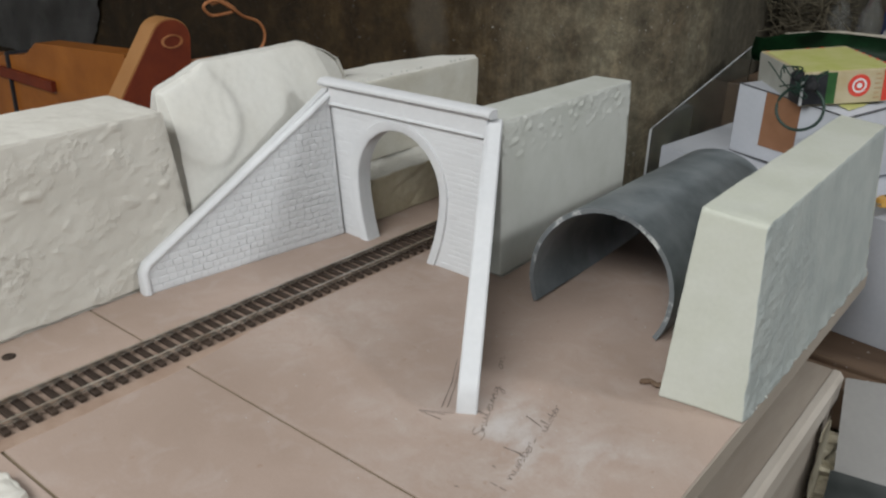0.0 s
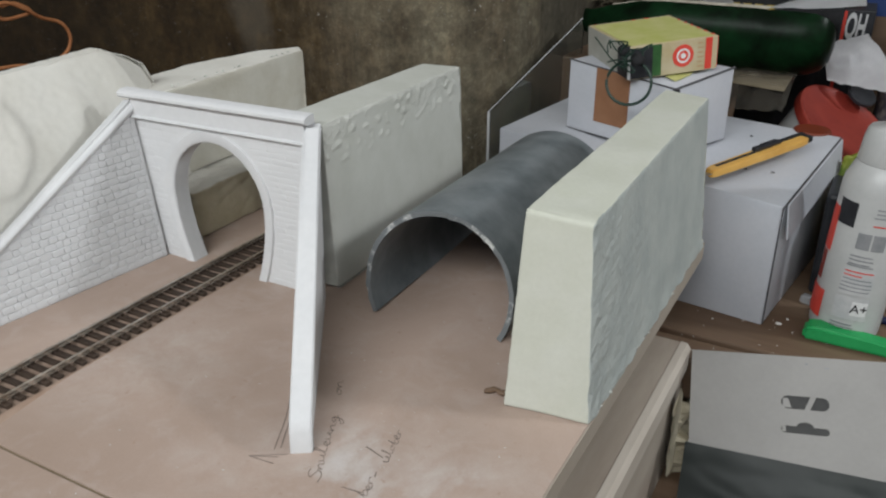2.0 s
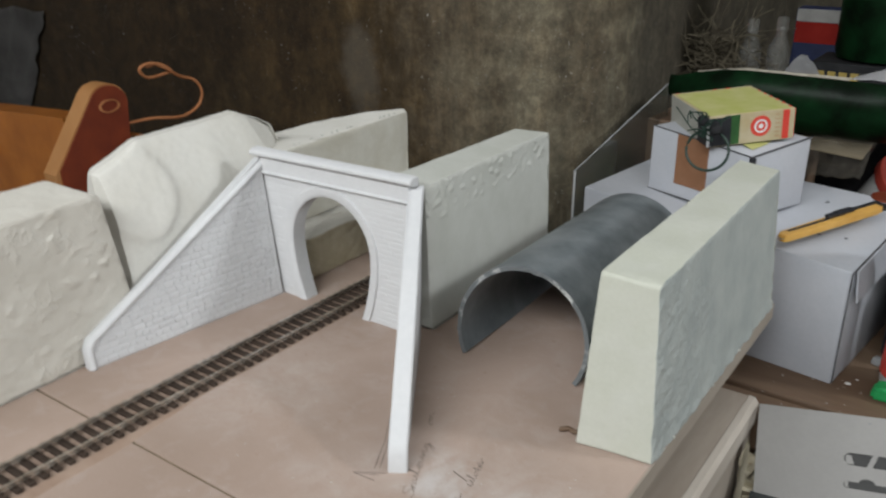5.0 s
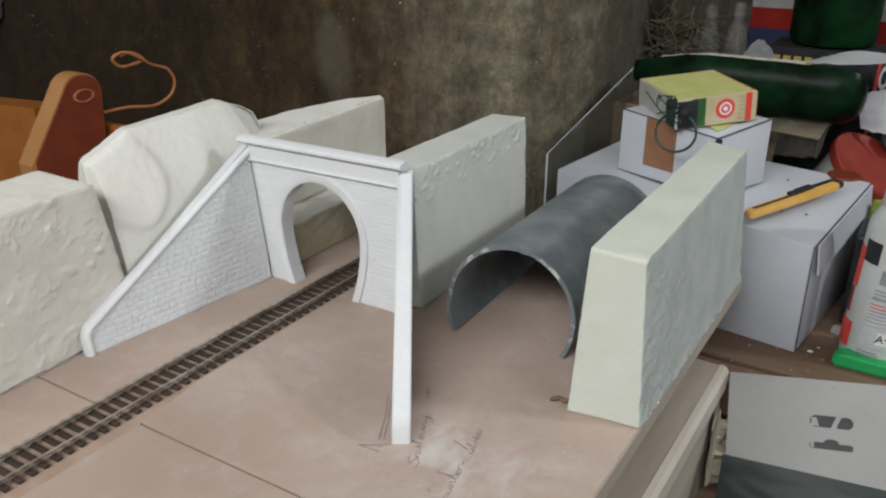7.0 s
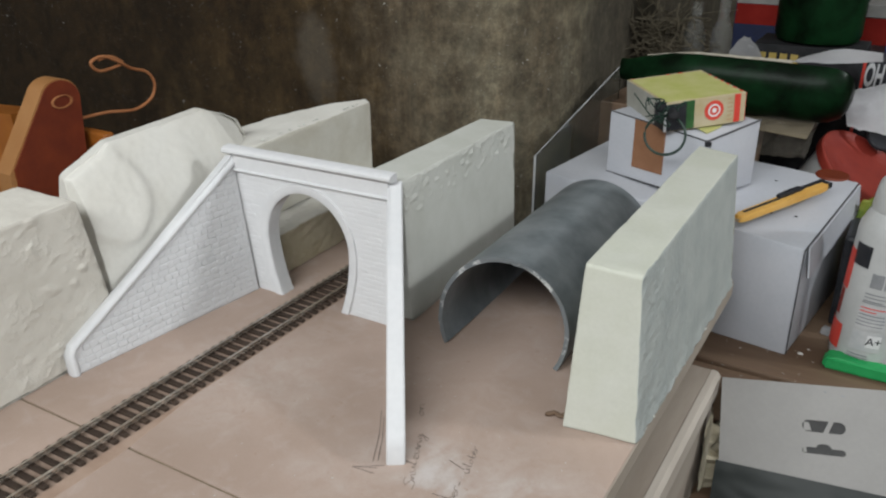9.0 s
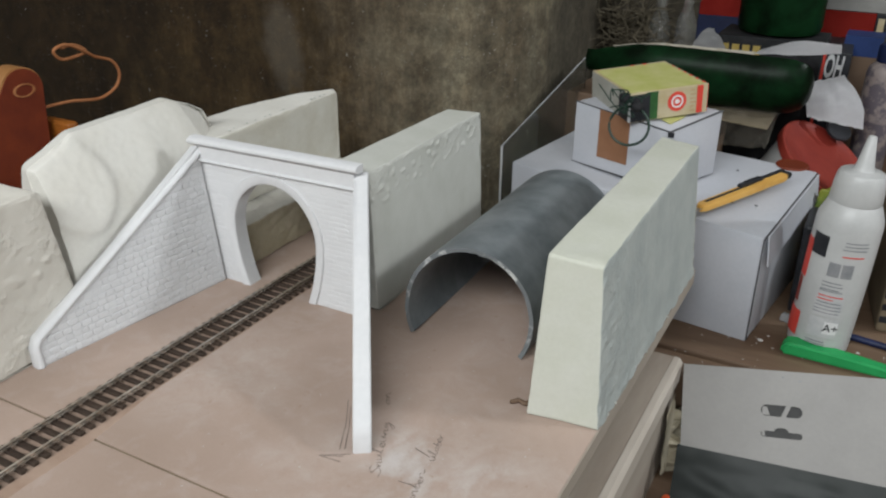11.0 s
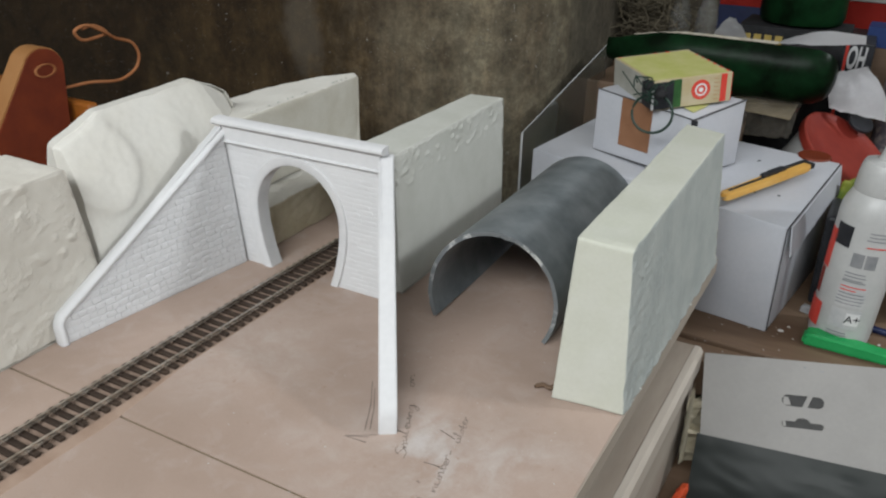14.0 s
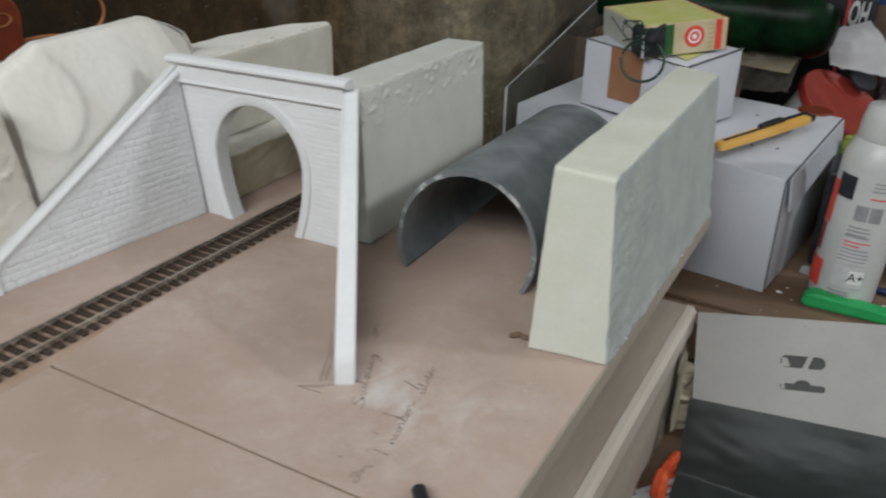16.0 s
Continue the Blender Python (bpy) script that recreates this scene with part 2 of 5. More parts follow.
M_WHITE = surface("white_print", (0.62, 0.62, 0.62), (0.68, 0.68, 0.68), 40, 300, 0.5, 0.03, 0.0003)
M_FAINT = surface("faint_brown_print", (0.36, 0.22, 0.11), (0.42, 0.28, 0.16), 60, 400, 0.6)
M_BRIGHT = surface("bright_white_paper", (0.68, 0.68, 0.70), (0.76, 0.76, 0.78), 18, 300, 0.7, 0.08, 0.0004)
M_BLACK = surface("black_plastic", (0.018, 0.019, 0.022), (0.032, 0.033, 0.038), 60, 400, 0.4, 0.05, 0.0003)
M_BLACK.node_tree.nodes["Principled BSDF"].inputs["Specular IOR Level"].default_value = 0.18
M_MATT = surface("matt_black_tape", (0.016, 0.017, 0.018), (0.03, 0.03, 0.032), 60, 400, 0.8, 0.1, 0.0004)
M_MATT.node_tree.nodes["Principled BSDF"].inputs["Specular IOR Level"].default_value = 0.10
M_DKGREEN = surface("dark_green_print", (0.020, 0.075, 0.022), (0.035, 0.11, 0.03), 60, 400, 0.5, 0.05, 0.0003)
M_WIREG = surface("green_black_wire", (0.012, 0.030, 0.022), (0.02, 0.045, 0.032), 60, 400, 0.45, 0.05, 0.0003)
M_KNIFE = surface("yellow_orange_plastic", (0.66, 0.36, 0.085), (0.74, 0.44, 0.12), 60, 400, 0.42, 0.05, 0.0003)
M_STEEL = surface("scuffed_steel", (0.45, 0.45, 0.46), (0.6, 0.6, 0.6), 90, 600, 0.3, 0.05, 0.0002, metal=0.9)
M_TABLE = surface("stained_workbench_wood", (0.112, 0.068, 0.042), (0.190, 0.127, 0.084), 14, 160, 0.6, 0.2, 0.001, stretch=(0.25, 1.6, 1), vary=0.2)
M_BEAMTOP = surface("brown_timber_top", (0.310, 0.260, 0.213), (0.425, 0.370, 0.310), 16, 220, 0.8, 0.2, 0.0008, stretch=(1.6, 0.25, 1))
M_BEAM = surface("pale_sawn_timber", (0.300, 0.258, 0.212), (0.385, 0.338, 0.285), 16, 220, 0.8, 0.2, 0.0008, stretch=(1.6, 0.25, 1))
M_ORANGE = surface("faded_orange_paint", (0.23, 0.072, 0.010), (0.33, 0.112, 0.018), 20, 300, 0.5, 0.08, 0.0006)
M_TAN = surface("worn_tan_orange_paint", (0.29, 0.130, 0.042), (0.35, 0.172, 0.064), 20, 300, 0.5, 0.08, 0.0006)
M_RUST = surface("rusty_red_steel", (0.108, 0.0150, 0.0040), (0.155, 0.0255, 0.0058), 30, 300, 0.6, 0.15, 0.0006)
M_CORD = surface("orange_brown_cord", (0.24, 0.085, 0.028), (0.36, 0.15, 0.06), 60, 500, 0.7, 0.2, 0.0004)
M_PENCIL = surface("pencil_grey", (0.130, 0.107, 0.094), (0.250, 0.200, 0.172), 90, 900, 0.7)
M_GREENBOT = glassy("dark_green_bottle_plastic", (0.015, 0.070, 0.025), 0.32, 0.55, 1.20)
M_GREENBOT.node_tree.nodes["Principled BSDF"].inputs["Specular IOR Level"].default_value = 0.05
nt = M_GREENBOT.node_tree
bumped(nt, nt.nodes["Principled BSDF"], noise_node(nt, 32, 3, 0.5), 0.22, 0.004)
nt.links.new(ramp(nt, noise_node(nt, 22, 4, 0.6, None, 0.3), [(0.38, (0.005, 0.013, 0.006)), (0.62, (0.010, 0.050, 0.017))]), nt.nodes["Principled BSDF"].inputs["Base Color"])
M_CLEAR = glassy("clear_sheet", (0.80, 0.86, 0.85), 0.02, 0.985, 1.55)
M_BAG = glassy("crinkled_clear_film", (0.62, 0.56, 0.47), 0.12, 0.70, 1.45, 0.17)
M_CLEARPET = glassy("clear_bottle_plastic", (0.60, 0.61, 0.58), 0.12, 0.75, 1.50, 0.34)
bumped(M_CLEARPET.node_tree, M_CLEARPET.node_tree.nodes["Principled BSDF"], noise_node(M_CLEARPET.node_tree, 150, 3, 0.5), 0.8, 0.006)
M_DULLWHITE = surface("dull_white_card", (0.20, 0.195, 0.185), (0.27, 0.265, 0.25), 30, 300, 0.7, 0.08, 0.0004)
M_BOTTLE = surface("white_bottle_plastic", (0.430, 0.435, 0.432), (0.480, 0.485, 0.480), 25, 300, 0.35, 0.03, 0.0003)
M_GREYTXT = surface("grey_print", (0.20, 0.21, 0.22), (0.27, 0.27, 0.28), 100, 500, 0.6)
M_PALEGREY = surface("pale_grey_print", (0.42, 0.43, 0.44), (0.5, 0.5, 0.5), 100, 500, 0.6)
M_GREENHND = surface("bright_green_plastic", (0.012, 0.25, 0.07), (0.02, 0.31, 0.09), 50, 400, 0.55, 0.03, 0.0003)
M_CARD = surface("grey_white_header_card", (0.255, 0.247, 0.238), (0.288, 0.279, 0.268), 20, 300, 0.5, 0.04, 0.0003)
M_FILM = surface("dark_glossy_film", (0.024, 0.028, 0.027), (0.042, 0.047, 0.045), 14, 60, 0.34, 0.04, 0.0004, low=0.52, high=0.80)
M_FILM.node_tree.nodes["Principled BSDF"].inputs["Specular IOR Level"].default_value = 0.10
M_BLUE = surface("blue_print", (0.006, 0.011, 0.042), (0.010, 0.018, 0.065), 50, 400, 0.5)
M_PAPER = surface("white_paper", (0.289, 0.289, 0.293), (0.391, 0.391, 0.395), 18, 300, 0.7, 0.08, 0.0004)
M_HAY = surface("dry_brown_stems", (0.055, 0.046, 0.030), (0.130, 0.110, 0.075), 90, 500, 0.8)
M_CRUMB = surface("plaster_crumbs", (0.450, 0.427, 0.398), (0.555, 0.540, 0.517), 200, 900, 0.8)
M_ROOM = surface("pale_bounce_room", (0.60, 0.59, 0.57), (0.68, 0.67, 0.65), 4, 90, 0.85, 0.2, 0.002)

# ---- mesh helpers ----


def mesh_of(name, bm, material, smooth=None):
    bmesh.ops.recalc_face_normals(bm, faces=bm.faces)
    me = bpy.data.meshes.new(name)
    bm.to_mesh(me)
    bm.free()
    for m in material if isinstance(material, (list, tuple)) else [material]:
        me.materials.append(m)
    if smooth is not None:
        for p in me.polygons:
            p.use_smooth = True
        me.set_sharp_from_angle(angle=radians(smooth))
    return me


def part(name, bm, material, parent, label="", smooth=None):
    ob = new(name, mesh_of(name, bm, material, smooth))
    ob.parent = parent
    return tagged(ob, label)


def solo(name, bm, material, label, category, group="", kind="", smooth=None, m=None):
    ob = new(name, mesh_of(name, bm, material, smooth))
    if m is not None:
        ob.matrix_world = m
    return tagged(ob, label, category, group, kind)


def thing(name, m, label, category, group="", kind=""):
    ob = new(name)
    ob.empty_display_size = 0.02
    ob.matrix_world = m
    return tagged(ob, label, category, group, kind)


def box(bm, x0, x1, y0, y1, z0, z1, bevel=0.0, seg=2):
    vs = [bm.verts.new((x, y, z)) for x in (x0, x1) for y in (y0, y1) for z in (z0, z1)]
    fs = [bm.faces.new([vs[i] for i in q]) for q in ((0, 1, 3, 2), (4, 6, 7, 5), (0, 4, 5, 1), (2, 3, 7, 6), (0, 2, 6, 4), (1, 5, 7, 3))]
    bmesh.ops.recalc_face_normals(bm, faces=fs)
    if bevel:
        es = list({e for f in fs for e in f.edges})
        bmesh.ops.bevel(bm, geom=es, offset=bevel, segments=seg, affect="EDGES", profile=0.5)
    return bm


def boxed(*a, **k):
    return box(bmesh.new(), *a, **k)


def hexa(bm, low, high, bevel=0.0, seg=2):
    """A block from four low and four high corners, in the same turning order."""
    a, b = [bm.verts.new(p) for p in low], [bm.verts.new(p) for p in high]
    fs = [bm.faces.new(a[::-1]), bm.faces.new(b)]
    for i in range(4):
        j = (i + 1) % 4
        fs.append(bm.faces.new((a[i], a[j], b[j], b[i])))
    bmesh.ops.recalc_face_normals(bm, faces=fs)
    if bevel:
        bmesh.ops.bevel(bm, geom=list({e for f in fs for e in f.edges}), offset=bevel, segments=seg, affect="EDGES", profile=0.5)
    return bm


def prism(bm, outline, a, b, put):
    """An outline of (u, v) drawn out from a to b; put(u, v, w) gives the place."""
    lo, hi = [bm.verts.new(put(u, v, a)) for u, v in outline], [bm.verts.new(put(u, v, b)) for u, v in outline]
    n = len(outline)
    bm.faces.new(lo)
    bm.faces.new(hi[::-1])
    for i in range(n):
        j = (i + 1) % n
        bm.faces.new((lo[i], hi[i], hi[j], lo[j]))
    return bm


def lathe(bm, profile, steps=40, close=True):
    """Rings of (radius, height) turned round z."""
    rings = []
    for r, z in profile:
        rings.append([bm.verts.new((r * math.cos(2 * math.pi * i / steps), r * math.sin(2 * math.pi * i / steps), z)) for i in range(steps)])
    for a, b in zip(rings, rings[1:]):
        for i in range(steps):
            j = (i + 1) % steps
            bm.faces.new((a[i], a[j], b[j], b[i]))
    if close:
        bm.faces.new(rings[0][::-1])
        bm.faces.new(rings[-1])
    return bm


def tube(bm, pts, r, steps=8):
    """A round rod along points."""
    pts = [Vector(p) for p in pts]
    rings = []
    for i, p in enumerate(pts):
        d = (pts[min(i + 1, len(pts) - 1)] - pts[max(i - 1, 0)]).normalized()
        s = d.cross(Vector((0.13, 0.21, 0.97)))
        s = s.normalized() if s.length > 1e-4 else Vector((1, 0, 0))
        u = d.cross(s)
        rings.append([bm.verts.new(p + r * (math.cos(a) * s + math.sin(a) * u)) for a in (2 * math.pi * k / steps for k in range(steps))])
    for a, b in zip(rings, rings[1:]):
        for i in range(steps):
            j = (i + 1) % steps
            bm.faces.new((a[i], a[j], b[j], b[i]))
    bm.faces.new(rings[0][::-1])
    bm.faces.new(rings[-1])
    return bm


def curve_points(pts, n=10):
    """A smooth line through points."""
    pts = [Vector(p) for p in pts]
    ext = [2 * pts[0] - pts[1], *pts, 2 * pts[-1] - pts[-2]]
    out = []
    for i in range(1, len(ext) - 2):
        p0, p1, p2, p3 = ext[i - 1:i + 3]
        for k in range(n):
            t = k / n
            out.append(0.5 * (2 * p1 + (p2 - p0) * t + (2 * p0 - 5 * p1 + 4 * p2 - p3) * t * t + (3 * p1 - p0 - 3 * p2 + p3) * t ** 3))
    return [*out, pts[-1]]


def foam(low, high, res=46, edge=16.0, coarse=0.0010, fine=0.0005, pits=None, top=None, step=None, chip=0.0012):
    """A hand-cut block of foam between four low and four high corners: softened edges, uneven faces.
    pits: (face, depth) with deeper dents on one face ('x+', 'y-', ...); top(u, v): height added over the block's plan; chip: how far the edges are worn."""
    bm = bmesh.new()
    grid = {}

    def vert(i, j, k):
        key = (i, j, k)
        if key not in grid:
            p = Vector((2 * i / res - 1, 2 * j / res - 1, 2 * k / res - 1))
            n = sum(abs(c) ** edge for c in p) ** (1 / edge)
            q = p / n
            u, v, w = (q.x + 1) / 2, (q.y + 1) / 2, (q.z + 1) / 2

            def quad(c):
                return (Vector(c[0]) * (1 - u) + Vector(c[1]) * u) * (1 - v) + (Vector(c[3]) * (1 - u) + Vector(c[2]) * u) * v
            a, b = quad(low), quad(high)
            if top:
                b = b + Vector((0, 0, top(u, v)))
            pos = a * (1 - w) + b * w
            m = max(range(3), key=lambda c: abs(p[c]))
            nrm = Vector((0, 0, 0))
            nrm[m] = 1 if p[m] > 0 else -1
            d = coarse * noise.noise(pos * 38) + fine * noise.noise(pos * 190 + Vector((3, 1, 7)))
            if pits:
                for face, depth in pits:
                    if "xyz"[m] == face[0] and (p[m] > 0) == (face[1] == "+"):
                        h = noise.noise(pos * 125 + Vector((9, 4, 2)))
                        g = max(0.0, min(1.0, 0.35 + 1.6 * noise.noise(pos * 26 + Vector((2, 8, 5)))))
                        d += depth * g * (max(0.0, h - 0.22) * 2.2 - 0.5 * max(0.0, -h - 0.35)) + 0.08 * depth * noise.noise(pos * 420)
            if step:
                d += step(pos, m, nrm)
            near = sorted(abs(c) for c in p)[1]
            if near > 1 - 5.0 / res and p.z > -0.9:
                wear = (near - 1 + 5.0 / res) * res / 5.0
                d -= chip * wear * (0.25 + max(0.0, 1.6 * noise.noise(pos * 105 + Vector((6, 2, 9)))))
            if m == 2 and p.z < 0:
                d = 0
            pos = pos + nrm * d
            grid[key] = bm.verts.new(pos)
        return grid[key]
    for i in range(res):
        for j in range(res):
            for k in (0, res):
                bm.faces.new((vert(i, j, k), vert(i + 1, j, k), vert(i + 1, j + 1, k), vert(i, j + 1, k)))
                bm.faces.new((vert(i, k, j), vert(i + 1, k, j), vert(i + 1, k, j + 1), vert(i, k, j + 1)))
                bm.faces.new((vert(k, i, j), vert(k, i + 1, j), vert(k, i + 1, j + 1), vert(k, i, j + 1)))
    return bm


# ---- room ----
wall_outline = [(-2.2, 0.30), (-0.045, 0.30), *[(-0.045 + 0.107 * math.sin(radians(a)), 0.30 + 0.125 * (1 - math.cos(radians(a)))) for a in range(10, 91, 10)], (0.062, 1.05), (2.2, 1.05), (2.2, 1.2), (-2.2, 1.2)]
solo("wall_north", prism(bmesh.new(), wall_outline, -0.85, 1.55, lambda u, v, w: (u, v, w)), M_WALL, "damp stained dark concrete wall behind the bench, shade coloured into its return", "wall", kind="structure", smooth=30)
# unseen shell that closes the room, pale so that it bounces fill light
solo("wall_south", boxed(-2.2, 2.2, -2.5, -2.4, -0.85, 1.55), M_ROOM, "plain pale plastered wall of the workshop", "wall", kind="structure")
solo("wall_west", boxed(-2.3, -2.2, -2.5, 1.2, -0.85, 1.55), M_ROOM, "plain pale plastered side wall of the workshop", "wall", kind="structure")
solo("wall_east", boxed(2.2, 2.3, -2.5, 1.2, -0.85, 1.55), M_ROOM, "plain pale plastered end wall of the workshop", "wall", kind="structure")
solo("floor", boxed(-2.3, 2.3, -2.5, 1.2, -0.95, -0.85), M_ROOM, "grey concrete workshop floor", "floor", kind="structure")
solo("ceiling", boxed(-2.3, 2.3, -2.5, 1.2, 1.55, 1.65), M_ROOM, "plain pale workshop ceiling", "ceiling", kind="structure")

# ---- benches ----
bench = thing("workbench", pose(0.4, 0.6, -0.85), "stained brown plank workbench with crumbs on top", "workbench")
for i, (y0, y1) in enumerate(((0.178, 0.206), (0.2075, 0.42), (0.4215, 0.63), (0.6315, 0.84), (0.8415, 1.04))):
    part("plank", boxed(-0.33, 1.0, y0 - 0.6, y1 - 0.6, 0.735 if i else 0.732, 0.770 if i else 0.7665, bevel=0.002), M_TABLE, bench)
for x in (-0.30, 0.92):
    for y in (-0.38, 0.38):
        part("leg", boxed(x, x + 0.07, y, y + 0.05, 0, 0.7345, bevel=0.003), M_TABLE, bench)
low = thing("low_bench", pose(0.4, -0.2, -0.85), "lower brown wooden bench in front of the plank table", "workbench")
for y0, y1 in ((-0.45, -0.26), (-0.2585, -0.06), (-0.0585, 0.14), (0.1415, 0.375)):
    part("plank", boxed(-1.30, 0.6, y0, y1, 0.645, 0.680, bevel=0.002), M_TABLE, low)
for x in (-1.26, 0.52):
    for y in (-0.42, 0.31):
        part("leg", boxed(x, x + 0.06, y, y + 0.05, 0, 0.6445, bevel=0.003), M_TABLE, low)

beam = thing("support_beam", pose(0.05, -0.2, -0.17), "pale timber beam of two layers under the baseboard", "beam")
ob = part("upper_layer", boxed(-0.33, 0.2400, -0.42, 0.372, 0.042, 0.102, bevel=0.0015), [M_BEAM, M_BEAMTOP], beam)
for p in ob.data.polygons:
    if p.normal.z > 0.9:
        p.material_index = 1
# added strip whose pale colour stands for light on the beam's edge
bm = bmesh.new()
prism(bm, [(0.2402, 0.0800), (0.2425, 0.0810), (0.2432, 0.0985), (0.2405, 0.1022), (0.2360, 0.1026), (0.2360, 0.1021), (0.2402, 0.1010)], -0.42, 0.371, lambda u, v, w: (u, w, v))
part("lit_edge_strip", bm, surface("pale_lit_timber", (0.44, 0.39, 0.335), (0.53, 0.48, 0.42), 30, 220, 0.75, 0.15, 0.0006, stretch=(1.6, 0.25, 1)), beam, "added edge strip, coloured paler for the light on it", smooth=15)
part("lower_layer", boxed(-0.33, 0.2392, -0.42, 0.368, 0.0, 0.0412, bevel=0.001), M_BEAM, beam)
solo("board_frame", box(box(boxed(-0.25, 0.215, -0.60, 0.165, -0.068, -0.034, bevel=0.001), -0.25, -0.23, -0.60, 0.165, -0.034, -0.0122), 0.19, 0.21, -0.60, 0.165, -0.034, -0.0122), M_BEAM, "hidden timber frame that carries the baseboard", "frame")

# ---- baseboard: three panels with open joints ----
board = thing("baseboard", pose(0, 0, -0.012), "pinkish brown hardboard layout base with narrow joints", "baseboard")
for y0, y1 in ((-0.62, -0.27985), (-0.27815, -0.18385), (-0.18215, 0.196)):
    part("panel", boxed(-0.30, 0.287, y0, y1, 0.0, 0.012, bevel=0.00012, seg=1), M_BOARD, board)
    part("edge_strip", boxed(0.2872, 0.2880, y0 + 0.001, y1 - 0.001, 0.0003, 0.0118), M_BEAM, board, "pale sawn edge")

# brown strips added inside the gaps to keep the open joints dark
for y in (-0.2790, -0.1830):
    part("joint_filler", boxed(-0.30, 0.2865, y - 0.00083, y + 0.00083, 0.0040, 0.0110), M_KRAFT, board, "brown strip added to keep the joint dark")

# ---- track ----
TX, TS = 0.0255, 0.017  # centre line of the track at y = -0.05, and its drift to the side


def track_x(y):
    return TX + TS * (y + 0.05)


bed = thing("trackbed", pose(0, 0, 0), "thin brown painted strip under the model track", "trackbed")


def bed_strip(name, inner, outer, top, material, label):
    bm = bmesh.new()
    rows = []
    for k in range(121):
        y = -0.615 + 0.865 * k / 120
        a, b = inner(y), outer(y)
        rows.append([bm.verts.new((track_x(y) + dx, y, z)) for dx, z in ((a, 0), (b, 0), (b - 0.0004, top * 0.4), (a, top))])
    for a, b in zip(rows, rows[1:]):
        for k in range(4):
            bm.faces.new((a[k], a[(k + 1) % 4], b[(k + 1) % 4], b[k]))
    bm.faces.new(rows[0])
    bm.faces.new(rows[-1][::-1])
    return part(name, bm, material, bed, label)


bed_strip("strip", lambda y: -0.0142, lambda y: 0.0142, 0.0006, M_BEDPALE, "")
bed_strip("paint_margin", lambda y: 0.0143, lambda y: 0.0148 + 0.0080 * max(0.0, min(1.0, (-0.13 - y) / 0.06)) + (0.0016 * noise.noise(Vector((y * 60, 2, 5))) + 0.0012 * noise.noise(Vector((y * 210, 7, 5)))) * (y < -0.15), 0.0003, M_BED, "brown paint beside the track")
track = thing("railway_track", pose(0, 0, 0.0006), "straight model railway track with brown sleepers", "railway track")
RAIL = [(-0.0011, 0), (0.0011, 0), (0.0011, 0.0005), (0.0004, 0.0008), (0.0004, 0.0017), (0.0007, 0.0019), (0.0007, 0.0027), (-0.0007, 0.0027), (-0.0007, 0.0019), (-0.0004, 0.0017), (-0.0004, 0.0008), (-0.0011, 0.0005)]
for side in (-0.00895, 0.00895):
    part("rail", prism(bmesh.new(), RAIL, -0.612, 0.245, lambda u, v, w: (track_x(w) + side + u, w, 0.0022 + v)), M_RAIL, track, "worn nickel rail")
bm = boxed(-0.0145, 0.0145, -0.0017, 0.0017, 0, 0.0021, bevel=0.0003, seg=1)
for side in (-0.00895, 0.00895):
    for o in (-0.0017, 0.0017):
        box(bm, side + o - 0.0006, side + o + 0.0006, -0.0011, 0.0011, 0.002, 0.0031)
sleeper_mesh = mesh_of("sleeper", bm, M_SLEEPER)
for i in range(117):
    y = -0.608 + 0.0073 * i
    ob = new("sleeper", sleeper_mesh)
    ob.parent, ob.location, ob.rotation_euler = track, (track_x(y), y, 0), (0, 0, random.uniform(-0.012, 0.012))

# ---- tunnel portal ----
PX = 0.0265   # middle of the arch
portal = thing("tunnel_portal", pose(0, 0, 0), "white plaster model tunnel portal with stone wing walls", "tunnel portal")


def arch_half(z, grow=0.0):
    """Half the width of the horseshoe opening at a height."""
    top = 0.0855 + grow
    if z >= top:
        return 0.0
    if z > 0.047:
        return (0.0362 + grow) * math.sqrt(max(0.0, 1 - ((z - 0.047) / (top - 0.047)) ** 2))
    return 0.0268 + grow + (0.0362 - 0.0268) * math.sin(math.pi / 2 * z / 0.047) ** 0.9


def arch_line(grow, n=44):
    zs = [0.047 * i / 14 for i in range(15)]
    right = [(PX + arch_half(z, grow), z) for z in zs]
    top = 0.0855 + grow
    for i in range(1, n):
        a = math.pi * i / n
        right.append((PX + (0.0362 + grow) * math.cos(a), 0.047 + (top - 0.047) * math.sin(a)))
    return right + [(PX - arch_half(z, grow), z) for z in reversed(zs)]


def face_left(z):
    return PX - 0.0515 - 0.0140 * z / 0.105


def face_right(z):
    return PX + 0.0700 + 0.0040 * z / 0.105


def facade(y0, y1):
    """The front wall with the opening cut through."""
    bm = bmesh.new()
    inner = arch_line(0.0)
    n = len(inner)
    outer = []
    for k, (x, z) in enumerate(inner):
        if k < 15:
            outer.append((face_right(z), z))
        elif k >= n - 15:
            outer.append((face_left(z), z))
        else:
            a = math.pi * (k - 14) / (n - 29)
            c, s = math.cos(a), math.sin(a)
            t = min(0.0745 / max(abs(c), 1e-6), (0.107 - 0.047) / max(s, 1e-6))
            zz = 0.047 + t * s
            outer.append((max(face_left(zz), min(face_right(zz), PX + t * c)), zz))
    rows = []
    for y, line in ((y0, inner), (y0, outer), (y1, outer), (y1, inner)):
        rows.append([bm.verts.new((x, y, z)) for x, z in line])
    rows.append(rows[0])
    for a, b in zip(rows, rows[1:]):
        for i in range(n - 1):
            bm.faces.new((a[i], a[i + 1], b[i + 1], b[i]))
    for e in (0, -1):
        bm.faces.new([rows[k][e] for k in range(4)])
    return bm


part("facade", facade(0.0030, 0.0085), M_PLASTER, portal, smooth=35)

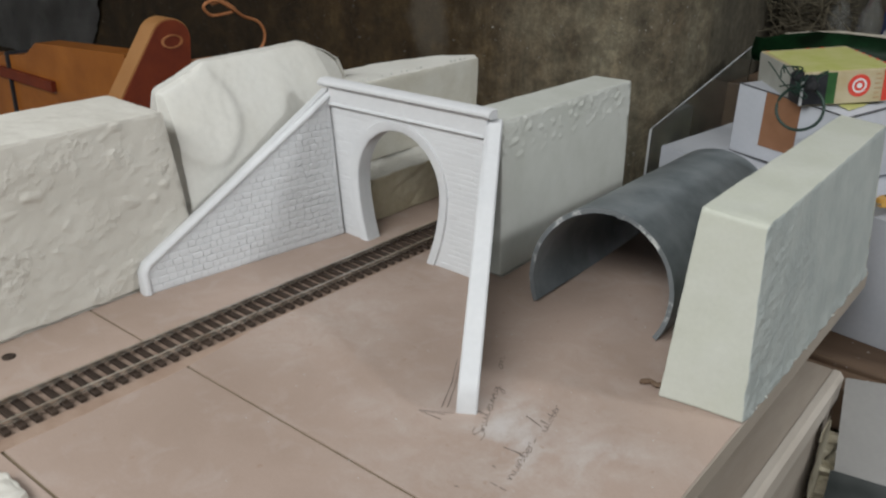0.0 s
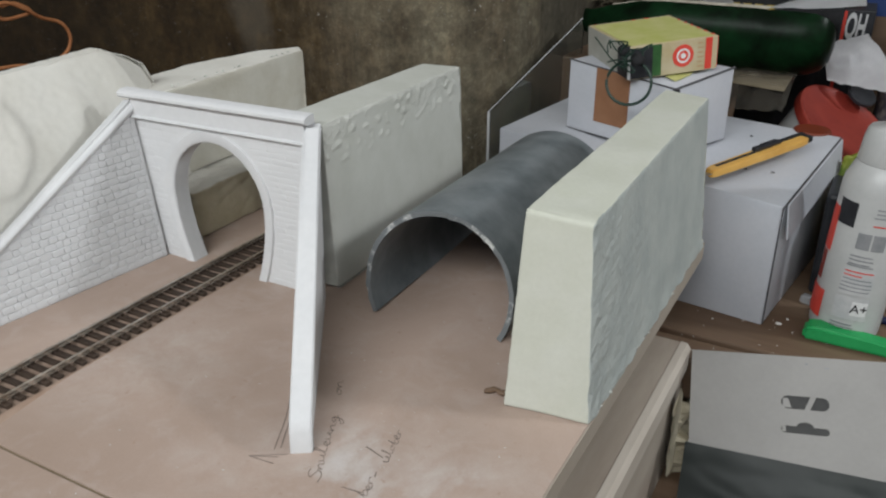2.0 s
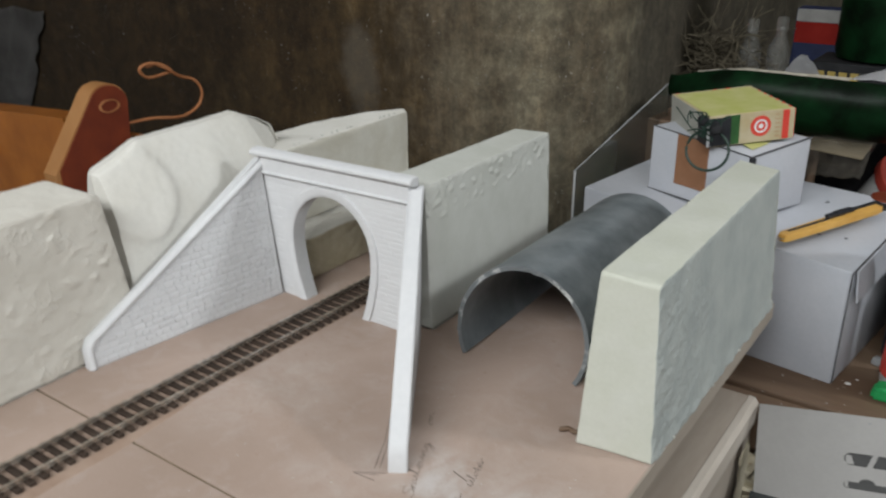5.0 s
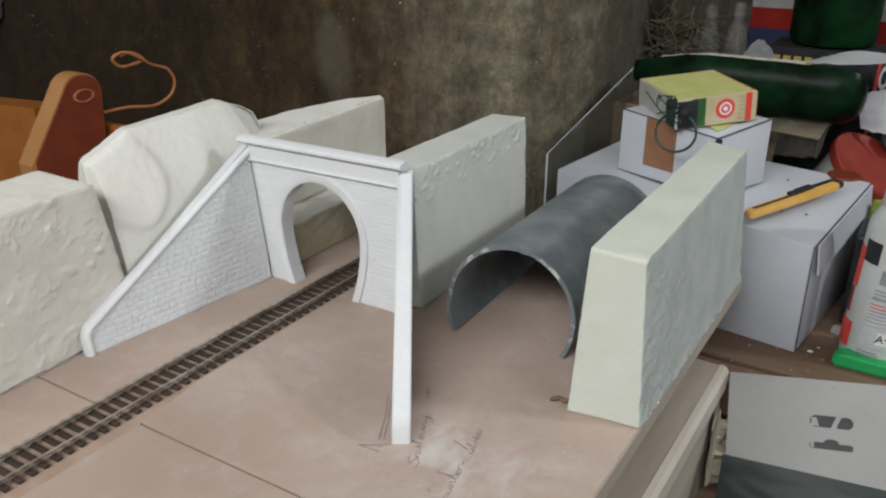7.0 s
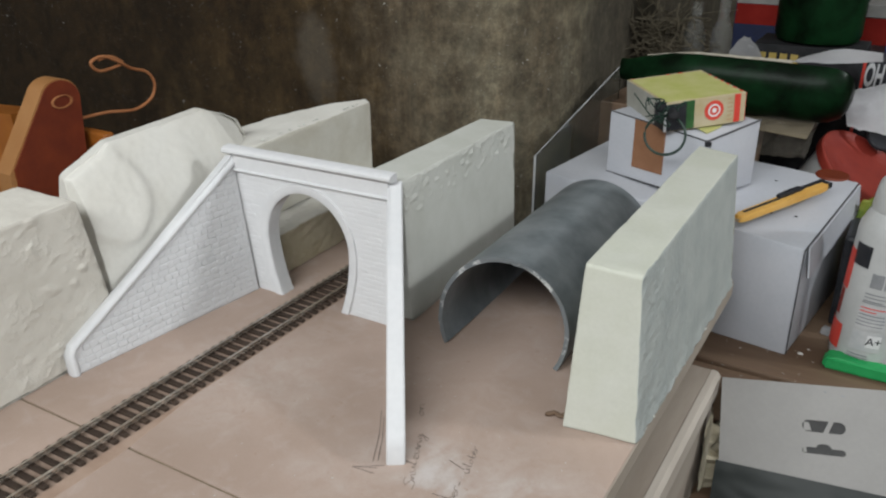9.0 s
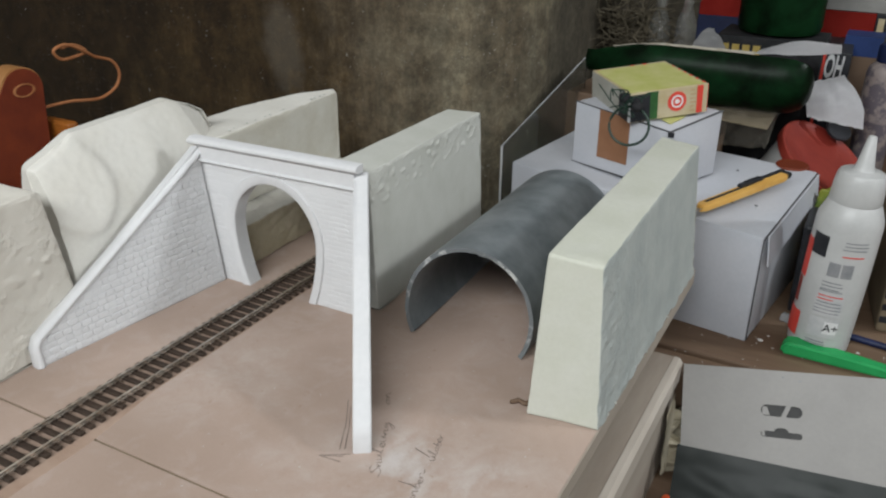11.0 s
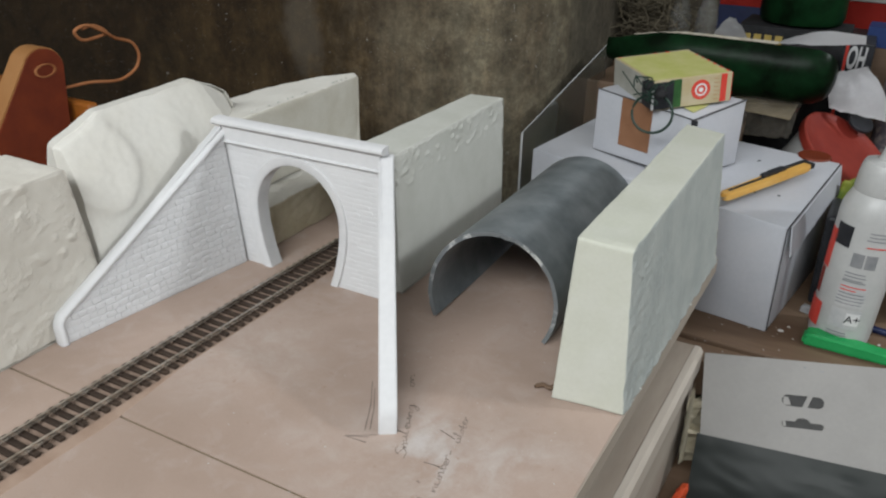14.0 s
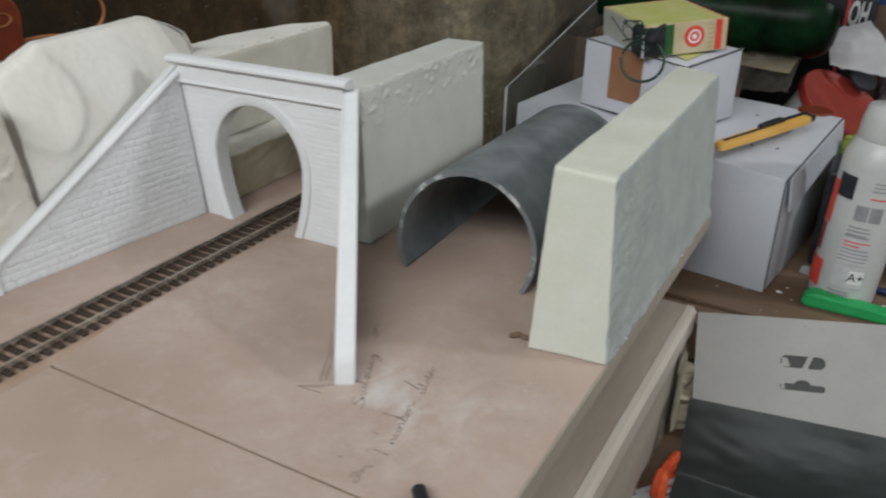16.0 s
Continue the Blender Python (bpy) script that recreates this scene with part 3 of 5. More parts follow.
# the smooth ring of the arch, standing proud
bm = bmesh.new()
a, b = arch_line(0.0), arch_line(0.0075)
rows = [[bm.verts.new((x, y, z)) for x, z in line] for y, line in ((0.0085, [(PX + (x - PX) * 1.02, z * 1.004) for x, z in b]), (0.0145, b), (0.0145, a), (0.0024, [(p[0] * 0.96 + q[0] * 0.04, p[1] * 0.96 + q[1] * 0.04) for p, q in zip(a, b)]), (0.0016, [(p[0] * 0.75 + q[0] * 0.25, p[1] * 0.75 + q[1] * 0.25) for p, q in zip(a, b)]), (0.0016, [(p[0] * 0.1 + q[0] * 0.9, p[1] * 0.1 + q[1] * 0.9) for p, q in zip(a, b)]), (0.0036, b))]
for p, q in zip(rows, rows[1:]):
    for i in range(len(a) - 1):
        bm.faces.new((p[i], p[i + 1], q[i + 1], q[i]))
part("arch_ring", bm, M_PLASTER, portal, "smooth rounded plaster arch ring", smooth=50)

# cornice: frieze with a lip, and a stepped coping with a drip line
FR = [(0.0031, 0.0935), (0.0006, 0.0940), (-0.0006, 0.0948), (-0.0006, 0.0956), (0.0010, 0.0964), (0.0010, 0.1052), (0.0002, 0.1064), (0.0031, 0.1064)]
part("frieze", prism(bmesh.new(), FR, -0.0360, 0.0985, lambda u, v, w: (w, u, v + 0.018 * (w - PX))), M_PLASTER, portal, smooth=30)
CO = [(0.0070, 0.1065), (0.0006, 0.1065), (-0.0010, 0.1071), (-0.0022, 0.1084), (-0.0022, 0.1100), (-0.0012, 0.1110), (0.0010, 0.1120), (0.0065, 0.1122)]
part("cornice", prism(bmesh.new(), CO, -0.0435, 0.1020, lambda u, v, w: (w, u, v + 0.018 * (w - PX))), M_PLASTER, portal, smooth=30)

# rounded stones
def stone_mesh(name, l, h, d, rnd):
    bm = bmesh.new()
    ring = []
    for s, y in ((1.03, 0.45 * d), (0.965, -0.35 * d), (0.86, -0.86 * d), (0.60, -d)):
        pts = []
        for cx, cz in ((0.5, -0.32), (0.5, 0.32), (0.40, 0.5), (-0.40, 0.5), (-0.5, 0.32), (-0.5, -0.32), (-0.40, -0.5), (0.40, -0.5)):
            jit = rnd.uniform(-0.05, 0.05)
            pts.append(bm.verts.new((l * cx * (1 - 0.62 * (1 - s) + jit * 0.3), y, h * cz * (s + jit))))
        ring.append(pts)
    for a, b in zip(ring, ring[1:]):
        for i in range(8):
            j = (i + 1) % 8
            bm.faces.new((a[i], a[j], b[j], b[i]))
    bm.faces.new(ring[-1])
    return mesh_of(name, bm, M_PLASTER, 180)


rs = random.Random(4)
STONES = [stone_mesh("stone", 1.0, 1.0, 1.0, rs) for _ in range(5)]


def lay_stones(owner, spots):
    for x, z, l, h, d in spots:
        ob = new("stone", rs.choice(STONES))
        ob.parent = owner
        ob.location = (x, 0, z)
        ob.rotation_euler = (rs.uniform(-0.04, 0.04), rs.uniform(-0.03, 0.03), rs.uniform(-0.03, 0.03))
        ob.scale = (l * rs.uniform(0.96, 1.0), d * rs.uniform(0.7, 1.25), h * rs.uniform(0.95, 1.0))


def courses(width, height, inside, l=0.0060, h=0.0043, d=0.00068, start=None):
    out, z, k = [], 0.0005, 0
    while z < height:
        x = start(z + h / 2) if start else -rs.uniform(0.2, 0.8) * l
        first = True
        while x < width:
            w = l * rs.uniform(0.72, 1.3) * (rs.uniform(0.4, 0.9) if first else 1)
            first = False
            if inside(x + w / 2, z + h / 2):
                out.append((x + w / 2, z + h / 2, w, h, d))
            x += w
        z += h
        k += 1
    return out


def wing_wall(foot, tip, seam_top, tip_h, side):
    """A battered wing wall from the portal's foot to its tip, with a coping down its sloping top."""
    foot, tip, seam_top = Vector(foot), Vector(tip), Vector(seam_top)
    along = (tip - foot)
    length = along.length
    ux = along.normalized()
    lean = seam_top - foot
    up = lean - ux * lean.dot(ux)
    height = up.length
    uz = up.normalized()
    uy = uz.cross(ux) * side   # away from the track
    m = Matrix((ux, uy, uz)).transposed().to_4x4()
    m.translation = foot
    wing = new("wing_wall", None)
    wing.parent, wing.matrix_basis = portal, m
    wing.empty_display_size = 0.01
    lx = lean.dot(ux)
    bm = bmesh.new()
    prism(bm, [(0, 0), (length - 0.001, 0), (length - 0.001, tip_h - 0.0055), (length - 0.003, tip_h - 0.0012), (lx, height)], 0, 0.0068, lambda u, v, w: (u, w, v))
    body = part("wall_face", bm, M_PLASTER, wing)
    slope = (Vector((length, 0, tip_h)) - Vector((lx, 0, height))).normalized()
    nrm = Vector((-slope.z, 0, slope.x))
    bm = bmesh.new()
    sec = [(-0.0016, -0.0032), (-0.0025, -0.0018), (-0.0025, -0.0005), (-0.0016, 0.0007), (0.0, 0.0013), (0.0030, 0.0015), (0.0060, 0.0011), (0.0074, 0.0001), (0.0078, -0.0028)]
    if side > 0:
        sec = [(-0.0018, -0.0030), (-0.0025, -0.0022), (-0.0025, 0.0004), (-0.0017, 0.0012), (0.0068, 0.0012), (0.0076, 0.0005), (0.0078, -0.0028)]
    path = [Vector((lx - 0.006, 0, height)), Vector((length - 0.003, 0, tip_h)), Vector((length, 0, tip_h - 0.005)), Vector((length + 0.0003, 0, 0))]
    dirs = [nrm, (nrm + Vector((0.35, 0, 0))).normalized(), Vector((1, 0, 0.12)).normalized(), Vector((1, 0, 0))]
    rings = [[bm.verts.new(p + n * v + Vector((0, u, 0))) for u, v in sec] for p, n in zip(path, dirs)]
    for a, b in zip(rings, rings[1:]):
        for i in range(len(sec)):
            j = (i + 1) % len(sec)
            bm.faces.new((a[i], a[j], b[j], b[i]))
    bm.faces.new(rings[0])
    bm.faces.new(rings[-1][::-1])
    part("coping", bm, M_PLASTER, wing, "smooth rounded plaster coping", smooth=75 if side < 0 else 32)
    return wing, length, height, lx, tip_h


wing, L, Hh, lx, th = wing_wall((-0.0235, 0.001, 0), (-0.0415, -0.150, 0), (-0.0375, 0.002, 0.1040), 0.019, -1)
lay_stones(wing, courses(L, Hh, lambda x, z: x < L - 0.005 and z < Hh + (th - Hh) * (x - lx) / (L - lx) - 0.0054, start=lambda z: lx * z / Hh + 0.0003))
wing_wall((0.0985, 0.000, 0), (0.1785, -0.1215, 0), (0.1000, 0.002, 0.1060), 0.016, 1)

# flat courses of stone on the front between the ring and the wing wall
front = new("stone_facing", None)
front.parent, front.location = portal, (0, 0.0030, 0)
front.empty_display_size = 0.01


def on_front(x, z):
    if x > PX:
        return PX + arch_half(z, 0.0085) + (0.004 if z > 0.08 else 0) < x < face_right(z) - 0.001 and z < 0.0925
    return face_left(z) + 0.004 < x < PX - arch_half(z, 0.0085) - 0.005 and z < 0.0925


lay_stones(front, [(x, z, w, h, d if x > PX else 0.6 * d) for x, z, w, h, d in courses(0.11, 0.094, on_front, 0.0125, 0.0036, 0.00032, start=lambda z: face_left(z) + 0.002)])


# ---- foam blocks ----


def base_gap(pos):
    """A thin ragged undercut along the foot of a foam block."""
    return -0.0040 if pos.z < 0.0015 + 0.0009 * noise.noise(pos * 90) else 0.0


def loose_foot(pos, m, nrm):
    return base_gap(pos) if m != 2 else 0.0


def band_bumps(pos, m, nrm):
    """Torn beads along the top band of a foam slab."""
    if m != 0 or nrm.x < 0:
        return loose_foot(pos, m, nrm)
    g = max(0.0, min(1.0, (pos.z - 0.072) / 0.014))
    h = noise.noise(pos * 185 + Vector((9, 4, 2)))
    return 0.0024 * g * max(0.0, h - 0.16) + base_gap(pos)


def torn_edge(pos, m, nrm):
    """A torn band along the front of a sawn face that is smooth further back."""
    if m != 0 or nrm.x < 0:
        return 0.0
    g = max(0.0, min(1.0, (0.022 - pos.y + 0.02 * noise.noise(pos * 40)) / 0.05))
    g = max(g, 0.5 * max(0.0, (0.018 - pos.z) / 0.018))
    fringe = max(0.0, (0.009 - pos.z) / 0.009)
    return 0.0013 * fringe * (0.45 + noise.noise(pos * 130)) + (0.0001 + 0.0006 * g) * noise.noise(pos * 120 + Vector((1, 5, 2))) + 0.0004 * g * noise.noise(pos * 420)


pitted = solo("foam_block", foam([(-0.092, -0.36, 0), (-0.0475, -0.36, 0), (-0.0490, -0.103, 0), (-0.092, -0.100, 0)], [(-0.094, -0.36, 0.108), (-0.050, -0.36, 0.105), (-0.0505, -0.120, 0.1075), (-0.093, -0.128, 0.112)], 150, 70, 0.0005, 0.0003, pits=[("x+", 0.0015)], step=loose_foot),
     [M_FOAMD, M_TORN], "rough white foam block with a pitted face beside the track", "foam block", "foam blocks round the portal", smooth=60)


for p in pitted.data.polygons:
    if p.normal.x > 0.6:
        p.material_index = 1


def carved_top(u, v):
    knots = ((0.0, 0.0095), (0.10, 0.0150), (0.22, 0.0235), (0.45, 0.0248), (0.75, 0.0262), (0.86, 0.0190), (0.95, 0.0100), (1.0, -0.006))
    for (a, p), (b, q) in zip(knots, knots[1:]):
        if v <= b:
            return p + (q - p) * (v - a) / (b - a)
    return 0.0


def carved(pos, m, nrm):
    """A leaning, slightly bulging face with a round pad cut into it and a facet at the far end."""
    if m == 0 and nrm.x > 0:
        zf = max(0.0, min(1.0, pos.z / 0.126))
        r = math.hypot(pos.y + 0.082, (pos.z - 0.094) * 0.95)
        pad = 0.0030 / (1 + math.exp((r - 0.0285 - 0.002 * noise.noise(pos * 45)) / 0.0016))
        facet = 0.42 * max(0.0, pos.y - 0.030 - 0.25 * (0.126 - pos.z))
        return 0.044 * zf * (1 - zf) + pad - min(0.02, facet)
    return 0.0


solo("carved_foam_block", foam([(-0.122, -0.101, 0), (-0.050, -0.106, 0), (-0.044, 0.057, 0), (-0.122, 0.061, 0)], [(-0.0935, -0.099, 0.1010), (-0.0830, -0.104, 0.1010), (-0.0830, 0.066, 0.1010), (-0.0935, 0.066, 0.1010)], 110, 56, 0.0010, 0.0003, top=carved_top, step=carved),
     M_CARVED, "white foam block carved smooth behind the wing wall", "foam block", "foam blocks round the portal", smooth=50)
# both slabs: the warm tone of the sides stands for shade and bounce
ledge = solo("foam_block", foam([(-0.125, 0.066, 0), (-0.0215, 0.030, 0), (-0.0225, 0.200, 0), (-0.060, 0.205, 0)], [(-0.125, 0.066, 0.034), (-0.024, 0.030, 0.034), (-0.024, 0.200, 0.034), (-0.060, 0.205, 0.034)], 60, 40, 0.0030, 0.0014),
     [M_FOAMY, M_CARVED], "yellowish foam slab beside the track behind the portal, warm shade and lit top in its colours", "foam block", "foam blocks round the portal", smooth=60)
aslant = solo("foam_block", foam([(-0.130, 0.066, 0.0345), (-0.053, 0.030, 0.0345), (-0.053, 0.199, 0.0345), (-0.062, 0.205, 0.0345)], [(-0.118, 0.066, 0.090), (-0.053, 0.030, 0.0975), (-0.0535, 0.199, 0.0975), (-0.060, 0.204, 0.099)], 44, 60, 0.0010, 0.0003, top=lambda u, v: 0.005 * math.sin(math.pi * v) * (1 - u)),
     [M_FOAMB, M_CARVED], "foam block with a slanting back on a foam slab, warm shade and lit top in its colours", "foam block", "foam blocks round the portal", smooth=60)
# tops get a paler foam colour in place of the light on them
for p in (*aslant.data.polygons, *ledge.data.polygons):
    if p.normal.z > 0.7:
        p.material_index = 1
upright = solo("foam_block", foam([(0.068, 0.0150, 0), (0.1060, 0.0155, 0), (0.1035, 0.187, 0), (0.071, 0.184, 0)], [(0.067, 0.0150, 0.104), (0.1005, 0.0155, 0.104), (0.100, 0.187, 0.104), (0.073, 0.180, 0.1045)], 120, 60, 0.0004, 0.0001, step=band_bumps),
     [M_FOAMP, M_FOAMA], "white foam slab standing upright behind the portal", "foam block", "foam blocks round the portal", smooth=60)
for p in upright.data.polygons:
    if p.normal.x > 0.8:
        p.material_index = 1
bm = foam([(0.2455, -0.0455, 0), (0.2875, -0.040, 0), (0.2880, 0.188, 0), (0.250, 0.192, 0)], [(0.2490, -0.037, 0.1015), (0.279, -0.030, 0.0975), (0.277, 0.197, 0.1005), (0.2465, 0.205, 0.101)], 130, 120, 0.0006, 0.0001, step=torn_edge)
for f in bm.faces:
    f.normal_update()
    f.material_index = 0
ob = solo("foam_block", bm, [M_FOAM, M_FOAMG], "white foam block with a rough cut side, coloured greyer for shade", "foam block", "foam blocks round the portal", smooth=60)
# the right side takes the darker foam colour to stand for its shade
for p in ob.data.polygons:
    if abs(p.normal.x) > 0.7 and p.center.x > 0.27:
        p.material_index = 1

# ---- half pipe ----
PR, PZ = 0.0454, 0.0229


def pipe_axis(y):
    return 0.1803 - 0.033 * y


def half_pipe():
    bm = bmesh.new()
    rows, na, nl = [], 64, 40
    a0 = math.asin(-(PZ - 0.001) / PR)
    for k in range(nl + 1):
        t = k / nl
        row = []
        for i in range(na + 1):
            a = a0 + (math.pi - 2 * a0) * i / na
            y = 0.0065 + (0.0055 * math.sin(a) + 0.003 * math.cos(a)) * (1 - t) + 0.191 * t
            if k == 0:
                y += 0.0008 * noise.noise(Vector((a * 9, 1, 3))) - 0.0022 * max(0, noise.noise(Vector((a * 17, 5, 3))) - 0.15)
            cx = pipe_axis(y)
            row.append([bm.verts.new((cx + r * math.cos(a), y, max(0.0, PZ - 0.030 * y + r * math.sin(a)))) for r in (PR, PR - 0.0029)])
        rows.append(row)
    for s in (0, 1):
        for k in range(nl):
            for i in range(na):
                f = bm.faces.new((rows[k][i][s], rows[k][i + 1][s], rows[k + 1][i + 1][s], rows[k + 1][i][s]))
                f.material_index = 0
    for k in (0, nl):
        for i in range(na):
            f = bm.faces.new((rows[k][i][0], rows[k][i][1], rows[k][i + 1][1], rows[k][i + 1][0]))
            f.material_index = 1
    for i in (0, na):
        for k in range(nl):
            f = bm.faces.new((rows[k][i][0], rows[k + 1][i][0], rows[k + 1][i][1], rows[k][i][1]))
            f.material_index = 1
    return bm


solo("half_pipe", half_pipe(), [M_PVC, M_PVCEDGE], "grey plastic pipe sawn open lengthwise, lying on the board", "pipe", smooth=40)

# ---- cartons on the bench ----


def carton(name, corner, angle, w, d, z0, heights, label, bevel=0.0012):
    """A carton from its front corner: w along the angle, d square to it to the right; heights of the four top corners."""
    a = radians(angle)
    e1, e2 = Vector((math.cos(a), math.sin(a), 0)), Vector((math.sin(a), -math.cos(a), 0))
    c = Vector((corner[0], corner[1], z0))
    low = [c, c + e1 * w, c + e1 * w + e2 * d, c + e2 * d]
    high = [p + Vector((0, 0, h)) for p, h in zip(low, heights)]
    t = thing(name, Matrix.Translation(c), label, "box")
    return t, [p - c for p in low], [p - c for p in high], e1, e2


# the wide carton: front corner, width to the left, depth to the back
big, lo, hi, e1, e2 = carton("wide_carton", (0.3295, 0.244), 172.3, 0.240, 0.158, -0.080, (0.097, 0.112, 0.113, 0.109), "wide white cardboard carton on the workbench")
part("body", hexa(bmesh.new(), lo, hi, 0.0014), M_CARTON, big, smooth=30)
# dark open edge along the lid on the end of the carton
bm = bmesh.new()
tube(bm, [hi[0] + Vector((0.0003, -0.0002, -0.001)), hi[3] + Vector((0.0004, 0, -0.001))], 0.0007, 6)
tube(bm, [hi[0] + Vector((0.0003, -0.0003, -0.001)), lo[0] * 0.55 + hi[0] * 0.45 + Vector((0.0004, 0, 0)), lo[0] + Vector((0.0005, 0, 0.002))], 0.0006, 6)
part("lid_edge", bm, M_DARKLINE, big, "dark open edge of the lid")

out = Vector((0.0032, -0.0004, 0))
drop = Vector((0, 0, -0.026))
t0, t3 = hi[0].lerp(hi[3], 0.03) + out * 0.5, hi[0].lerp(hi[3], 0.97) + out * 0.5
part("end_flap", hexa(bmesh.new(), [t0 + drop + out, t3 + drop + out, t3 + drop + out * 1.4, t0 + drop + out * 1.4], [t0, t3, t3 + out * 0.4, t0 + out * 0.4], 0.0003, 1), M_CARTON, big, "narrow end flap standing off a little")
for k, (u, v) in enumerate(((0.10, 0.34), (0.18, 0.30), (0.26, 0.75))):
    p = hi[0].lerp(hi[1], u).lerp(hi[3].lerp(hi[2], u), v)
    bm = bmesh.new()
    bmesh.ops.create_icosphere(bm, subdivisions=1, radius=0.0011, matrix=Matrix.Translation(p + Vector((0, 0, 0.0004))) @ Matrix.Diagonal((1.5, 1, 0.5, 1)))
    part("speck", bm, M_DARKLINE, big, "dark speck on the lid")

small = thing("small_carton", pose(0.2360, 0.2800, 0.0285), "small white cardboard carton with brown tape stacked on another carton", "box")
lo2 = [Vector(p) for p in ((0, 0, 0), (-0.0985, 0.0350, 0), (-0.0695, 0.1040, 0), (0.0290, 0.0700, 0))]
hi2 = [p + Vector((0, 0, h)) for p, h in zip(lo2, (0.0535, 0.0595, 0.061, 0.0595))]
f1, f2 = (lo2[1] - lo2[0]).normalized(), (lo2[3] - lo2[0]).normalized()
part("body", hexa(bmesh.new(), lo2, hi2, 0.0010), M_CARTON, small, smooth=30)
bm = bmesh.new()
up = Vector((0, 0, 0.0004))
tube(bm, [hi2[0] + up, hi2[1] + up], 0.0007, 6)
part("lid_edge", bm, M_DARKLINE, small, "dark line of the closed lid")
part("lid_edge", tube(bmesh.new(), [hi2[0] + up, hi2[3] + up], 0.0009, 6), M_DARKLINE, small, "dark line of the closed lid")
part("bottom_seam", tube(bmesh.new(), [lo2[0] + Vector((0, -0.0004, 0.001)), lo2[1] + Vector((0, -0.0004, 0.001))], 0.0007, 6), M_DARKLINE, small, "dark line of the bottom seam")
out = -f2 * 0.0009
p0, p1 = lo2[0].lerp(lo2[1], 0.40), lo2[0].lerp(lo2[1], 0.72)
q0, q1 = hi2[0].lerp(hi2[1], 0.40), hi2[0].lerp(hi2[1], 0.72)
rise = Vector((0, 0, 0.013))
part("tape", hexa(bmesh.new(), [p0 + rise, p1 + rise, p1 + rise + out, p0 + rise + out], [q0, q1, q1 + out, q0 + out]), M_TAPE, small, "brown parcel tape")
bm = box(bmesh.new(), -0.0028, 0.0028, -0.0012, 0.0004, -0.004, 0.0006, 0.0004, 1)
bmesh.ops.transform(bm, matrix=Matrix.Translation(hi2[0] + Vector((0.001, -0.0008, 0))), verts=bm.verts)
patch = []
for a, b in ((0.0235, 0.0183), (0.0215, 0.0645), (0.0125, 0.0340), (0.0110, 0.0145)):
    patch.append(hi2[0] + f1 * a + f2 * b + Vector((0, 0, 0.0578 * a + 0.079 * b + 0.0003)))
part("yellow_patch", hexa(bmesh.new(), patch, [p + up for p in patch]), M_YELLOW, small, "yellow patch on the lid")
part("corner_tab", bm, M_BLACK, small, "small black corner tab")

# the yellow box lies aslant: x along its marked side, y along the other
yx, yy = Vector((0.055, 0.049, 0.006)).normalized(), Vector((-0.054, 0.055, 0.0015))
yz = yx.cross(yy).normalized()
yy = yz.cross(yx)
m = Matrix((yx, yy, yz)).transposed().to_4x4()
m.translation = Vector((0.197, 0.281, 0.1100)) - yz * 0.0262
yb = thing("yellow_box", m, "small flat yellow cardboard box with a red ring mark", "box")
YW, YD, YH = 0.0745, 0.0830, 0.0262
part("body", boxed(0, YW, 0, YD, 0, YH, bevel=0.0006), M_CREAM, yb)
part("top_label", boxed(0.002, YW - 0.0035, 0.002, YD - 0.005, YH + 0.0001, YH + 0.0005), M_YELLOW, yb, "pale yellow top print")
for k in range(6):
    s = 0.004 + k * 0.0115
    if k in (0, 3, 4):
        part("edge_print", boxed(s, s + random.uniform(0.001, 0.0035), YD - 0.0035, YD - 0.0015, YH + 0.0001, YH + 0.0005), M_RED, yb, "red print on the rim")
    part("edge_print", boxed(YW - 0.0025, YW - 0.0008, s, s + random.uniform(0.002, 0.005), YH + 0.0001, YH + 0.0005), M_RED, yb, "red print on the rim")
part("red_band", boxed(YW - 0.0105, YW - 0.0050, -0.0005, -0.0001, 0.001, YH - 0.0005), M_RED, yb, "red printed band")
part("green_patch", boxed(0.016, 0.0265, -0.0006, -0.0002, 0.001, YH - 0.0005), M_DKGREEN, yb, "green printed patch")
part("black_patch", boxed(0.0005, 0.0190, -0.0010, -0.0002, 0.001, YH - 0.0015), M_BLACK, yb, "dark printed patch")
part("side_panel", boxed(-0.0004, -0.0001, 0.0005, YD - 0.0005, 0.0005, YH - 0.0005), surface("grey_white_card", (0.300, 0.296, 0.262), (0.370, 0.365, 0.328), 40, 300, 0.6), yb, "greyish white plain side")
part("corner_edge", boxed(-0.0014, 0.0004, -0.0014, 0.0004, 0.001, YH - 0.001), M_PALEGREY, yb, "pale scuffed corner")
part("side_patch", boxed(-0.0010, -0.0006, 0.001, 0.020, 0.001, YH - 0.004), M_BLACK, yb, "dark printed patch")


def ring(bm, cx, cz, r0, r1, y0, y1, n=36):
    vs = []
    for y in (y0, y1):
        for r in (r0, r1):
            vs.append([bm.verts.new((cx + r * math.cos(2 * math.pi * i / n), y, cz + r * math.sin(2 * math.pi * i / n))) for i in range(n)])
    for i in range(n):
        j = (i + 1) % n
        for a, b in ((0, 1), (1, 3), (3, 2), (2, 0)):
            bm.faces.new((vs[a][i], vs[a][j], vs[b][j], vs[b][i]))
    return bm


